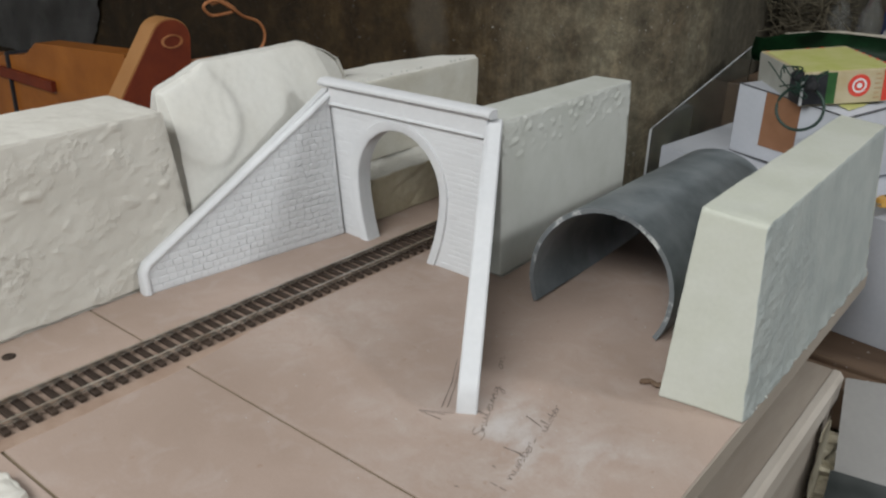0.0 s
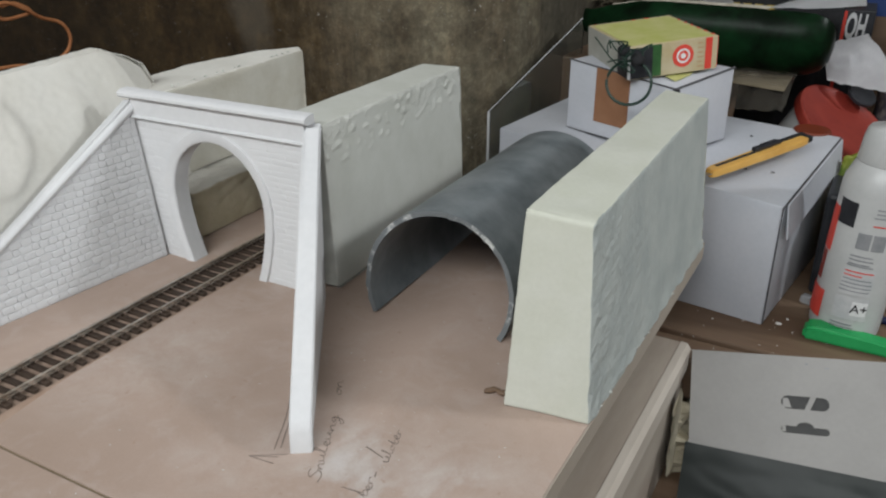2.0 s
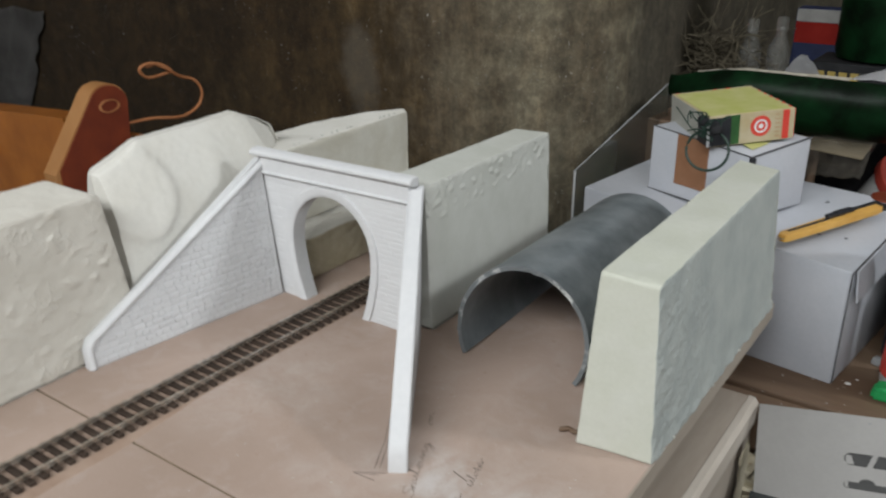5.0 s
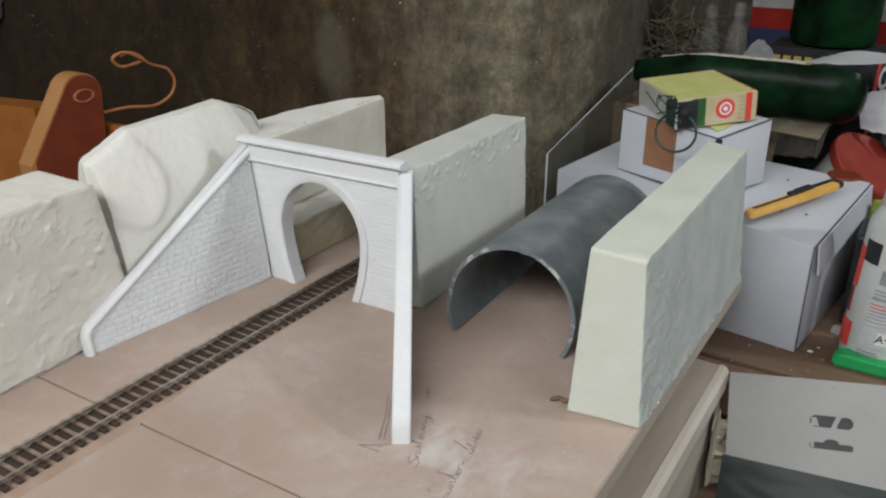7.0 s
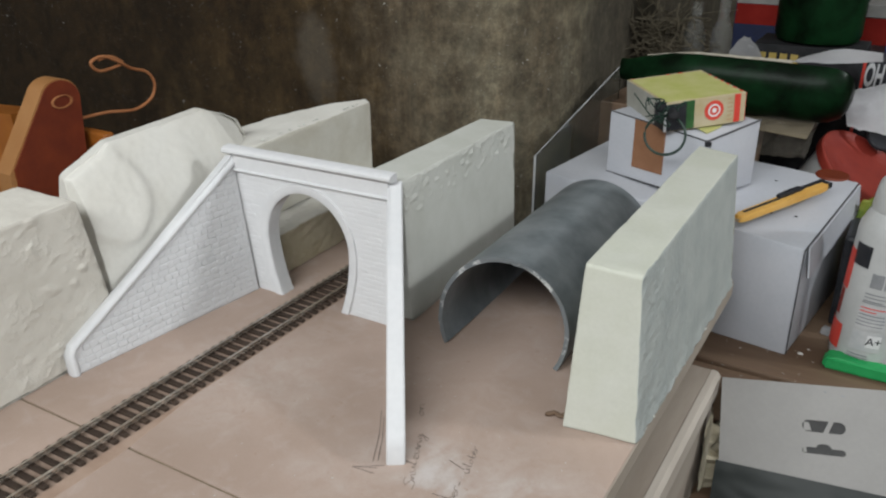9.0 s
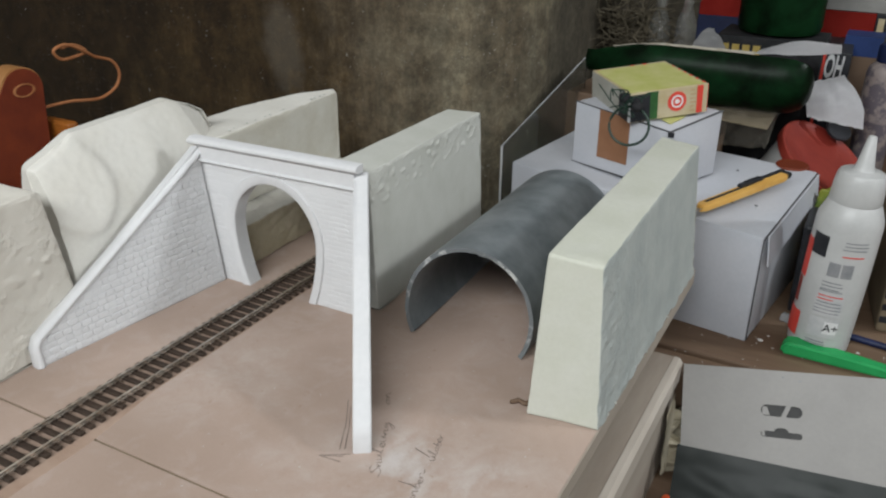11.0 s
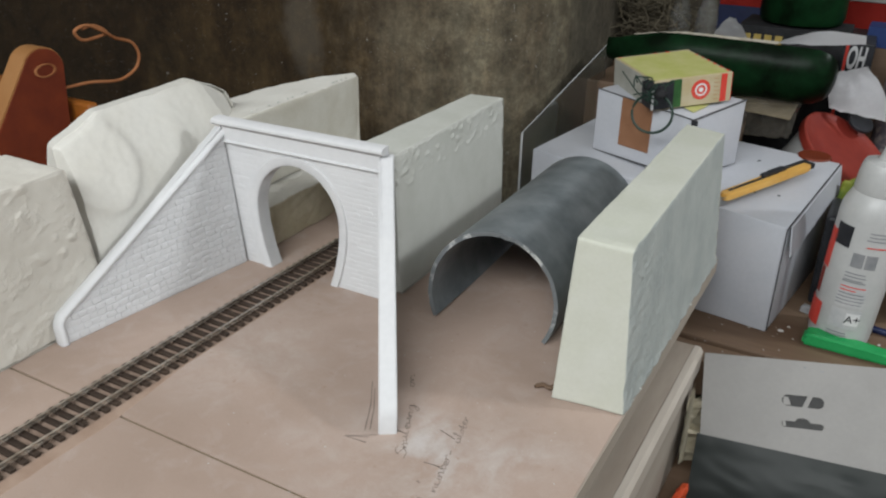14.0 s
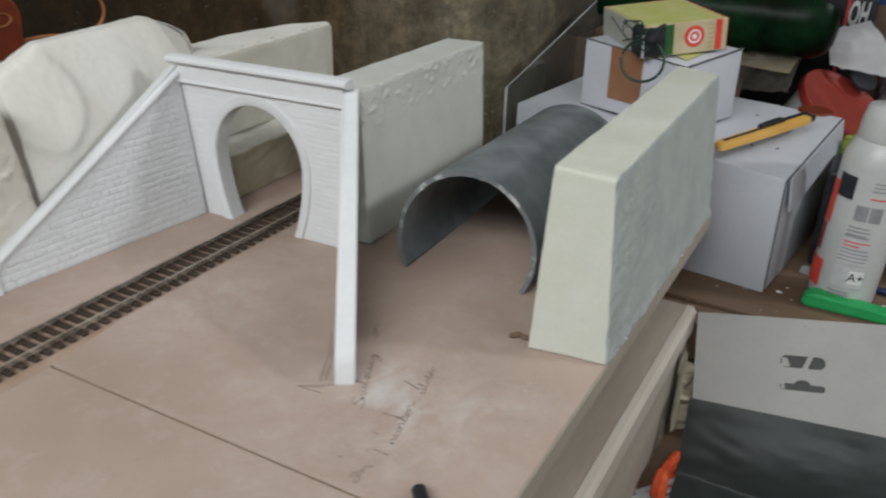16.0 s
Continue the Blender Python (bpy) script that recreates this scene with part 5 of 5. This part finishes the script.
ca, sa = math.cos(radians(A0)), math.sin(radians(A0))
last = None
for k in range(41):
    x = 0.030 + 0.148 * k / 40
    r = 0.0240 + 0.0115 * min(1.0, (x - 0.03) / 0.05)
    p = Vector((x, r * ca, 0.0358 + r * sa + 0.0007 * noise.noise(Vector((x * 90, 1, 4)))))
    wide = 0.0014 + 0.0018 * (k / 40) ** 0.7 + 0.0008 * noise.noise(Vector((x * 120, 6, 4)))
    up = Vector((0, 0.6 * wide, 0.8 * wide))
    row = [bm.verts.new(q) for q in (p, p + up, p + up + Vector((0, 0.0008, -0.0004)), p + Vector((0, 0.0008, -0.0004)))]
    if last:
        for i in range(4):
            bm.faces.new((last[i], last[(i + 1) % 4], row[(i + 1) % 4], row[i]))
    else:
        bm.faces.new(row)
    last = row
bm.faces.new(last[::-1])
part("cut_rim", bm, M_CUTRIM, gbot, "whitish ragged cut rim")

sup = thing("dark_carton", pose(0.2065, 0.588, -0.080), "dark printed carton with yellow letter bars", "box")
part("body", boxed(0, 0.1155, 0, 0.077, 0, 0.1930, bevel=0.001), M_MATT, sup)
for k in range(4):
    part("letter_bar", boxed(0.0070 + 0.0115 * k, 0.0150 + 0.0115 * k, -0.0006, -0.0001, 0.1735, 0.1840), surface("dull_yellow_print", (0.30, 0.22, 0.05), (0.36, 0.27, 0.08), 60, 400, 0.5) if k == 0 else bpy.data.materials["dull_yellow_print"], sup, "yellow printed letter as a bar")
gb2 = thing("green_bottle", pose(0.2665, 0.635, 0.1133), "large dark green plastic bottle standing on a carton", "bottle")
part("body", lathe(bmesh.new(), [(0.036, 0), (0.044, 0.003), (0.0465, 0.010), (0.0462, 0.030), (0.0468, 0.036), (0.0468, 0.115), (0.040, 0.150), (0.020, 0.180), (0.0140, 0.190), (0.0140, 0.205)], 48), M_GREENBOT, gb2, smooth=40)
part("cap", lathe(bmesh.new(), [(0.0150, 0.195), (0.0155, 0.197), (0.0155, 0.212), (0.014, 0.214)], 32), M_GREENHND, gb2, "green screw cap", smooth=40)


def sheet(name, pts_a, pts_b, n, ripple, label, material=None, seed=0):
    """A thin creased sheet between two lines of points."""
    a, b = curve_points(pts_a, 8), curve_points(pts_b, 8)
    bm = bmesh.new()
    k = len(a)
    g = [[bm.verts.new(a[i].lerp(b[i], j / n) + Vector((0, 0, ripple * noise.noise(Vector((i * 0.3, j * 0.5, seed)))))) for j in range(n + 1)] for i in range(k)]
    for i in range(k - 1):
        for j in range(n):
            bm.faces.new((g[i][j], g[i + 1][j], g[i + 1][j + 1], g[i][j + 1]))
    bmesh.ops.solidify(bm, geom=list(bm.faces), thickness=0.0006)
    return solo(name, bm, material or M_PAPER, label, "paper", smooth=50)


sheet("paper_sheet", [(0.2670, 0.4655, 0.1195), (0.300, 0.4665, 0.1210), (0.3460, 0.474, 0.1255)], [(0.2680, 0.512, 0.1150), (0.303, 0.516, 0.1270), (0.3430, 0.515, 0.1270)], 8, 0.0010, "creased grey white paper lying on the cut bottle", M_BRIGHT, seed=4)
sheet("paper_sheet", [(0.323, 0.530, 0.046), (0.318, 0.540, 0.062), (0.319, 0.560, 0.0775)], [(0.3790, 0.526, 0.041), (0.3725, 0.537, 0.066), (0.3490, 0.560, 0.0890)], 14, 0.0030, "crumpled white paper propped behind the tub", M_BRIGHT, seed=7)
sheet("paper_sheet", [(0.180, 0.578, 0.092), (0.186, 0.580, 0.108), (0.196, 0.583, 0.121)], [(0.222, 0.575, 0.090), (0.218, 0.577, 0.104), (0.204, 0.581, 0.119)], 8, 0.003, "folded white paper scrap behind the bottle", seed=9)

# printed cartons behind
oh = thing("printed_carton", pose(0.3085, 0.600, -0.080, 0, 0, 3), "black and red printed carton with white letters", "box")
part("body", boxed(0, 0.0425, 0, 0.10, 0, 0.183, bevel=0.001), M_BLACK, oh)
part("red_end", boxed(0.0005, 0.0165, -0.0006, -0.0002, 0.02, 0.182), M_RED, oh, "red printed stripe")
lettering("OH", 0.0345, Matrix.Translation((0.0262, -0.0007, 0.1660)) @ pose(0, 0, 0, 90, 0, 0) @ Matrix(((0.36, 0.10, 0, 0), (0, 1, 0, 0), (0, 0, 1, 0), (0, 0, 0, 1))), M_PALEGREY, oh, label="white slanted letters", bold=0.0010)
M_REDCARD = surface("dull_red_card", (0.170, 0.011, 0.008), (0.215, 0.017, 0.012), 30, 300, 0.8)
M_REDCARD.node_tree.nodes["Principled BSDF"].inputs["Specular IOR Level"].default_value = 0.1
rb = thing("red_carton", pose(0.287, 0.735, -0.080, 0, 0, 0), "red carton with a white top edge", "box")
part("body", boxed(0, 0.0760, 0, 0.12, 0, 0.2085, bevel=0.001), M_REDCARD, rb)
part("black_end", boxed(0.0762, 0.0900, 0, 0.12, 0, 0.2085, bevel=0.001), M_BLACK, rb, "black printed end")
part("end_mark", boxed(0.0790, 0.0860, -0.0006, -0.0001, 0.184, 0.203), M_CREAM, rb, "cream printed mark")
part("lid", boxed(-0.001, 0.091, -0.0012, 0.121, 0.209, 0.2245, bevel=0.001), M_DULLWHITE, rb, "white lid")
bb = thing("blue_carton", pose(0.338, 0.662, -0.080), "brown carton with a blue top band", "box")
part("body", boxed(0, 0.0390, 0, 0.040, 0, 0.1915, bevel=0.001), M_TABLE, bb, "brown body")
part("blue_band", boxed(-0.0006, 0.0396, -0.0008, 0.0406, 0.1700, 0.1925), surface("bright_blue_card", (0.008, 0.026, 0.105), (0.013, 0.036, 0.140), 50, 400, 0.5), bb, "blue top band")
rb2 = thing("dark_carton", pose(0.160, 0.695, -0.080, 0, 0, 2), "dark blue carton with a red band and white top", "box")
part("body", boxed(0, 0.11, 0, 0.035, 0, 0.2365, bevel=0.001), M_BLUE, rb2)
part("red_print", boxed(0.001, 0.109, -0.0006, -0.0001, 0.1965, 0.2210), M_REDCARD, rb2, "red printed band")
part("white_print", boxed(0.001, 0.109, -0.0006, -0.0001, 0.2215, 0.2360), M_DULLWHITE, rb2, "white printed band")
can = thing("spray_can", pose(0.3870, 0.602, -0.080), "mottled pinkish grey can beside the boxes", "can")
part("body", lathe(bmesh.new(), [(0.0175, 0), (0.0190, 0.002), (0.0190, 0.165), (0.0175, 0.172), (0.0120, 0.178)], 32), surface("mottled_can_print", (0.24, 0.20, 0.19), (0.10, 0.085, 0.10), 70, 300, 0.5, low=0.45, high=0.55), can, smooth=40)
part("cap", lathe(bmesh.new(), [(0.0115, 0.1785), (0.0118, 0.179), (0.0118, 0.195), (0.010, 0.197)], 24), M_BLUE, can, "blue cap", smooth=40)
solo("low_carton", boxed(0.408, 0.470, 0.500, 0.575, -0.080, 0.012, bevel=0.001), M_CARTON, "pale grey white carton behind the tub", "box")

# clear film and glass
bm = bmesh.new()
n = 34
g = [[bm.verts.new((0.243 + 0.058 * i / n, 0.402 + 0.072 * j / n, 0.0420 + 0.0185 * min(1.0, 1.6 * j / n) + 0.0065 * noise.noise(Vector((i * 0.11, j * 0.13, 3))) + 0.0022 * noise.noise(Vector((i * 0.31, j * 0.27, 5))))) for j in range(n + 1)] for i in range(n + 1)]
for i in range(n):
    for j in range(n):
        bm.faces.new((g[i][j], g[i + 1][j], g[i + 1][j + 1], g[i][j + 1]))
bmesh.ops.solidify(bm, geom=list(bm.faces), thickness=0.0003)
solo("plastic_film", bm, M_BAG, "crinkled clear plastic film lying on the carton", "plastic film", smooth=60)
pane = thing("glass_pane", pose(0.0685, 0.300, -0.080), "clear glass sheet standing on edge against the corner", "glass sheet")
bm = bmesh.new()
prism(bm, [(0, 0), (0.187, 0.0), (0.187, 0.172), (0.0, 0.1175)], 0, 0.003, lambda u, v, w: (0.085 * u + w, u, v))
ob = part("sheet", bm, M_CLEAR, pane)
bm = bmesh.new()
tube(bm, [(0.0015, -0.0005, 0.0), (0.0015, -0.0005, 0.1175)], 0.0012, 6)
tube(bm, [(0.0015, 0, 0.1178), (0.0174, 0.187, 0.1723)], 0.0005, 6)
part("ground_edge", bm, M_PALEGREY, pane, "pale ground edge of the glass")

# small clear bottles behind the green one
for bx, by, hh in ((0.1335, 0.612, 0.094), (0.1640, 0.618, 0.098)):
    cb = thing("clear_bottle", pose(bx, by, 0.0553), "small clear plastic bottle standing behind the green bottle", "bottle", "clear bottles")
    part("body", lathe(bmesh.new(), [(0.011, 0), (0.0128, 0.002), (0.0132, 0.006), (0.0126, 0.018), (0.0132, 0.026), (0.0124, 0.038), (0.0130, 0.050), (0.0120, hh * 0.66), (0.0060, hh * 0.80), (0.0052, hh * 0.90)], 28), M_CLEARPET, cb, smooth=40)
    part("cap", lathe(bmesh.new(), [(0.0064, hh * 0.86), (0.0066, hh * 0.87), (0.0064, hh), (0.0055, hh + 0.001)], 20), M_CLEARPET, cb, "clear screw cap", smooth=40)

# dry stems behind the bottle
bm = bmesh.new()
random.seed(11)
for k in range(230):
    p = Vector((random.uniform(0.066, 0.118), random.uniform(0.585, 0.66), random.uniform(0.05, 0.13)))
    d = Vector((random.uniform(-1, 1), random.uniform(-0.4, 0.4), random.uniform(-0.35, 0.5))).normalized()
    pts = [p]
    for _ in range(5):
        d = (d + Vector((random.uniform(-0.5, 0.5), random.uniform(-0.4, 0.4), random.uniform(-0.5, 0.45)))).normalized()
        pts.append(pts[-1] + d * 0.012)
    tube(bm, pts, random.uniform(0.0004, 0.0009), 4)
solo("dry_stems", bm, M_HAY, "tangle of dry brown plant stems", "dry plants", kind="stuff")
solo("kraft_carton", boxed(0.065, 0.205, 0.582, 0.665, -0.080, 0.055, bevel=0.002), M_TABLE, "dark brown carton that holds dry stems", "box")

# ---- orange tool against the wall ----
tool = thing("orange_bracket", pose(-0.33, 0.077, -0.17), "large orange painted steel bracket with a round eye", "bracket")
ARM = [(0.0225 * math.cos(radians(a)), 0.2605 + 0.0215 * math.sin(radians(a))) for a in range(155, -20, -12)] + [(0.018, 0.20), (0.012, 0.02), (-0.060, 0.02), (-0.066, 0.205)]
part("arm", prism(bmesh.new(), ARM, -0.021, 0.0, lambda u, v, w: (w, u, v)), M_TAN, tool, smooth=30)
INNER = [(0.002 + (y - 0.002) * 0.93, 0.2605 + (z - 0.2605) * 0.93 if z > 0.2 else z) for y, z in ARM]
part("side_plate", prism(bmesh.new(), INNER, 0.0002, 0.0020, lambda u, v, w: (w, u, v)), M_RUST, tool, "rusty red side plate", smooth=30)
bm = ring(bmesh.new(), 0.0, 0.2605, 0.0078, 0.0098, -0.0032, -0.0018)
bmesh.ops.transform(bm, matrix=Matrix.Translation((0, 0, 0.2605)) @ Matrix.Diagonal((1, 1.2, 0.66, 1)) @ Matrix.Translation((0, 0, -0.2605)) @ pose(0, 0, 0, 0, 0, 90), verts=bm.verts)
part("eye", bm, M_CORD, tool, "round worn eye", smooth=30)
part("body", prism(bmesh.new(), [(-0.060, 0.02), (-0.085, 0.236), (-0.27, 0.224), (-0.30, 0.206), (-0.50, 0.18), (-0.50, 0.02)], 0.00, 0.030, lambda u, v, w: (u, w, v)), M_ORANGE, tool, "orange painted body", smooth=30)
part("seam", boxed(-0.45, -0.235, -0.006, -0.0005, 0.173, 0.185), M_RUST, tool, "dark red seam")
part("foot", boxed(-0.50, 0.06, -0.07, 0.11, 0.0, 0.02, bevel=0.002), M_RUST, tool)
part("strap", boxed(-0.3435, -0.3400, -0.004, 0.034, 0.02, 0.2045), M_BLACK, tool, "black strap round the body")
part("stub", boxed(-0.02, 0.022, 0.0260, 0.038, 0.195, 0.224, bevel=0.003), M_ORANGE, tool)
part("stub_end", boxed(-0.016, 0.026, 0.0385, 0.060, 0.180, 0.205, bevel=0.003), M_RUST, tool)
cord = [(0.0, 0.050, 0.238), (0.0, 0.085, 0.233), (0.0, 0.108, 0.240), (0.0, 0.1155, 0.254), (0.0, 0.108, 0.268), (0.0, 0.088, 0.276), (0.002, 0.072, 0.286), (0.002, 0.054, 0.294), (0.0, 0.041, 0.290), (-0.002, 0.050, 0.280), (-0.002, 0.068, 0.280), (-0.002, 0.080, 0.283), (0.0, 0.064, 0.292), (0.0, 0.050, 0.291)]
part("cord", tube(bmesh.new(), curve_points([(-0.004, 0.021, 0.238), *cord], 8), 0.0017, 8), M_CORD, tool, "orange brown cord loop", smooth=60)

# ---- grey sheet hanging at the wall, foam chip on the board ----
bm = bmesh.new()
g = [[bm.verts.new((-1.35 + (0.45 + 0.11 * (j / 24) ** 0.8) * i / 40 + 0.016 * noise.noise(Vector((j * 0.30, 2, 1))) * (i / 40) ** 3, 0.2975 - 0.010 * abs(noise.noise(Vector((i * 0.21, j * 0.13, 4)))) - 0.006 * abs(noise.noise(Vector((i * 0.55, j * 0.45, 9)))), -0.05 + 0.180 * j / 24 + 0.006 * noise.noise(Vector((i * 0.30, 5, 2))) * (j / 24) ** 3)) for j in range(25)] for i in range(41)]
for i in range(40):
    for j in range(24):
        bm.faces.new((g[i][j], g[i + 1][j], g[i + 1][j + 1], g[i][j + 1]))
bmesh.ops.solidify(bm, geom=list(bm.faces), thickness=0.001)
solo("plastic_sheet", bm, surface("grey_plastic_sheet", (0.060, 0.056, 0.053), (0.112, 0.106, 0.102), 14, 200, 0.38, 0.2, 0.002), "creased grey plastic sheet hanging at the wall", "plastic sheet", smooth=60)
solo("foam_chip", foam([(0.055, -0.315, 0), (0.090, -0.312, 0), (0.0845, -0.2850, 0), (0.0640, -0.2860, 0)], [(0.055, -0.315, 0.006), (0.089, -0.312, 0.006), (0.0835, -0.2860, 0.005), (0.0650, -0.2870, 0.006)], 24, 8, 0.003, 0.0012), M_FOAMD, "white foam chip lying near a board joint", "foam chip", smooth=60)

# ---- pencil writing and crumbs on the board ----
bm = bmesh.new()
random.seed(21)


def stroke(a, b, w=0.0007):
    a, b = Vector((*a, 0.0)), Vector((*b, 0.0))
    d = (b - a).normalized()
    s = Vector((-d.y, d.x, 0)) * w / 2
    hexa(bm, [a - s, b - s, b + s, a + s], [p + Vector((0, 0, 0.0002)) for p in (a - s, b - s, b + s, a + s)])


# joined pencil arcs: hook, hump, small loop, tall loop, tail loop, big curl, check, stem with bowl, ring
ARCS = (
    ((0, 1.0), (0.1, 0.2), (0.35, 0), (0.6, 0.3), (0.7, 1.0), (0.72, 0.2), (0.95, 0.05)),
    ((0, 0.9), (0.1, 0), (0.2, 0.7), (0.45, 1.0), (0.6, 0.6), (0.65, 0.05), (0.9, 0.1)),
    ((0, 0.3), (0.4, 0.55), (0.5, 0.9), (0.25, 1.0), (0.08, 0.5), (0.3, 0), (0.7, 0.15)),
    ((0, 0.1), (0.3, 1.2), (0.4, 2.2), (0.22, 2.1), (0.2, 0.6), (0.35, 0), (0.6, 0.15)),
    ((0.6, 0.9), (0.25, 1.0), (0.08, 0.5), (0.3, 0.1), (0.6, 0.8), (0.6, -0.8), (0.35, -1.6), (0.1, -1.0), (0.9, 0.1)),
    ((1.0, 2.0), (0.5, 2.3), (0.1, 1.7), (0.5, 1.1), (0.9, 0.4), (0.5, -0.4), (-0.3, 0.0)),
    ((0, 0.8), (0.1, 0), (0.15, 0.7), (0.5, 0.95), (0.6, 0.8)),
    ((0, 0.2), (0.25, 2.0), (0.2, 0.1), (0.5, 0), (0.7, 0.5), (0.45, 0.9), (0.25, 0.5)),
    ((0.5, 0.9), (0.15, 0.7), (0.15, 0.1), (0.5, 0.05), (0.65, 0.6), (0.45, 0.95), (0.9, 0.8)),
)


def scribble(a, b, h, arcs):
    """A run of joined pencil arcs from a to b, drawn with a wavering hand."""
    a, b = Vector(a), Vector(b)
    d = (b - a).normalized()
    side = Vector((-d.y, d.x))
    adv = [max(p[0] for p in ARCS[k]) for k in arcs]
    unit = (b - a).length / sum(adv)
    at = 0.0
    for k, w in zip(arcs, adv):
        tall, lean, drop = h * random.uniform(0.85, 1.15), random.uniform(0.10, 0.30), random.uniform(-0.0003, 0.0003)
        line = curve_points([(*(a + d * (unit * (at + p) + lean * tall * q) + side * (tall * q + drop)), 0.0) for p, q in ARCS[k]], 4)
        wide = random.uniform(0.00022, 0.00038)
        for p, q in zip(line, line[1:]):
            stroke(p.xy, q.xy, wide * random.uniform(0.75, 1.2))
        at += w


scribble((0.1985, -0.1320), (0.1900, -0.1130), 0.0025, (5, 1, 0, 3))
scribble((0.1895, -0.1120), (0.1795, -0.0905), 0.0024, (2, 0, 1, 4))
scribble((0.1715, -0.0765), (0.1650, -0.0645), 0.0024, (8, 1))
scribble((0.2262, -0.1480), (0.2200, -0.1200), 0.0024, (1, 0, 1, 7, 2, 6))
scribble((0.2190, -0.1085), (0.2130, -0.0860), 0.0025, (0, 3, 8, 7, 2, 6))
scribble((0.2225, -0.176), (0.2260, -0.164), 0.0024, (4, 1))
for a, b in (((0.1620, -0.1340), (0.1765, -0.1248)), ((0.1620, -0.1340), (0.1750, -0.1330)), ((0.1640, -0.1330), (0.1740, -0.1285)), ((0.1470, -0.0840), (0.1590, -0.1040)), ((0.1590, -0.1040), (0.1690, -0.1250)), ((0.1520, -0.0890), (0.1625, -0.1060)), ((0.1625, -0.1060), (0.1710, -0.1230)), ((0.2045, -0.1035), (0.2150, -0.1065)), ((0.2100, -0.1310), (0.2190, -0.1300)), ((0.2200, -0.1550), (0.2235, -0.1550)), ((0.2250, -0.1550), (0.2280, -0.1550)), ((0.2140, -0.1450), (0.2160, -0.1455)), ((0.2190, -0.1190), (0.2178, -0.1160)), ((0.2098, -0.1672), (0.2112, -0.1660))):
    stroke(a, b, 0.00045)
solo("pencil_marks", bm, M_PENCIL, "faint pencil strokes on the hardboard", "pencil marks", kind="stuff")
bm = bmesh.new()
for k in range(70):
    x, y = random.uniform(0.06, 0.28), random.uniform(-0.26, 0.02)
    if k < 14:
        x, y = random.gauss(0.215, 0.02), random.gauss(-0.10, 0.02)
    if 0.04 < x < 0.284 and not (0.24 < x and y > -0.05):
        r = random.uniform(0.00015, 0.0004)
        bmesh.ops.create_icosphere(bm, subdivisions=1, radius=r, matrix=Matrix.Translation((x, y, r * 0.4)) @ Matrix.Diagonal((1.4, 1, 0.6, 1)))
solo("plaster_crumbs", bm, M_CRUMB, "white plaster crumbs scattered on the board", "crumbs", kind="stuff")
bm = bmesh.new()
random.seed(33)


def foam_bit(p, r):
    b = bmesh.ops.create_icosphere(bm, subdivisions=1, radius=r, matrix=Matrix.Translation(p) @ Matrix.Rotation(random.uniform(0, 3), 4, "Z") @ Matrix.Diagonal((1.5, 1, 0.8, 1)))
    for v in b["verts"]:
        v.co += 0.35 * r * Vector((noise.noise(v.co * 900), noise.noise(v.co * 900 + Vector((3, 1, 4))), 0))


for k in range(52):
    y = random.uniform(-0.036, 0.185)
    r = random.uniform(0.0004, 0.0011)
    foam_bit(Vector((random.uniform(0.2868, 0.2880) - 0.002 * (k % 3 == 0), y, r * 0.7)), r)
for k in range(16):
    y = random.uniform(0.04, 0.195)
    r = random.uniform(0.0004, 0.0010)
    foam_bit(Vector((-0.0555, y, 0.0990 + 0.003 * math.sin(math.pi * (y - 0.03) / 0.17) * 0.05)), r)
solo("foam_crumbs", bm, M_FOAMP, "white foam crumbs along the foot of the foam blocks", "crumbs", kind="stuff")
bm = bmesh.new()
for k in range(46):
    x, y = random.uniform(0.28, 0.46), random.uniform(0.182, 0.28)
    r = 0.0003 + 0.0009 * random.random() ** 3 + (0.0007 if k % 13 == 0 else 0.0)
    bmesh.ops.create_icosphere(bm, subdivisions=1, radius=r, matrix=Matrix.Translation((x, y, -0.0796)) @ Matrix.Diagonal((1.6, 1, 0.6, 1)))
solo("bench_crumbs", bm, M_CRUMB, "white crumbs scattered on the workbench", "crumbs", kind="stuff")
solo("screw_head", lathe(bmesh.new(), [(0.0034, 0.0), (0.0034, 0.0006), (0.0026, 0.0010), (0.0010, 0.0008)], 20), M_SLEEPER, "dark screw head in the board", "screw", m=pose(-0.032, -0.239, 0))
solo("pen", tube(bmesh.new(), [(0.252, -0.170, 0.0032), (0.300 - 0.02, -0.200, 0.0032)], 0.0031, 14), M_BLACK, "dark pen lying on the board", "pen")
bm = bmesh.new()
tube(bm, curve_points([(0.2335, -0.0405, 0.0016), (0.2375, -0.0370, 0.0018), (0.2415, -0.0385, 0.0016), (0.2440, -0.0345, 0.0018)], 5), 0.0014, 7)
for v in bm.verts:
    v.co += 0.0010 * Vector((noise.noise(v.co * 500), noise.noise(v.co * 500 + Vector((3, 3, 3))), 0))
    v.co.z = max(v.co.z, 0.0)
solo("wood_splinter", bm, M_TABLE, "small dark splinter beside the foam block", "splinter", smooth=60)
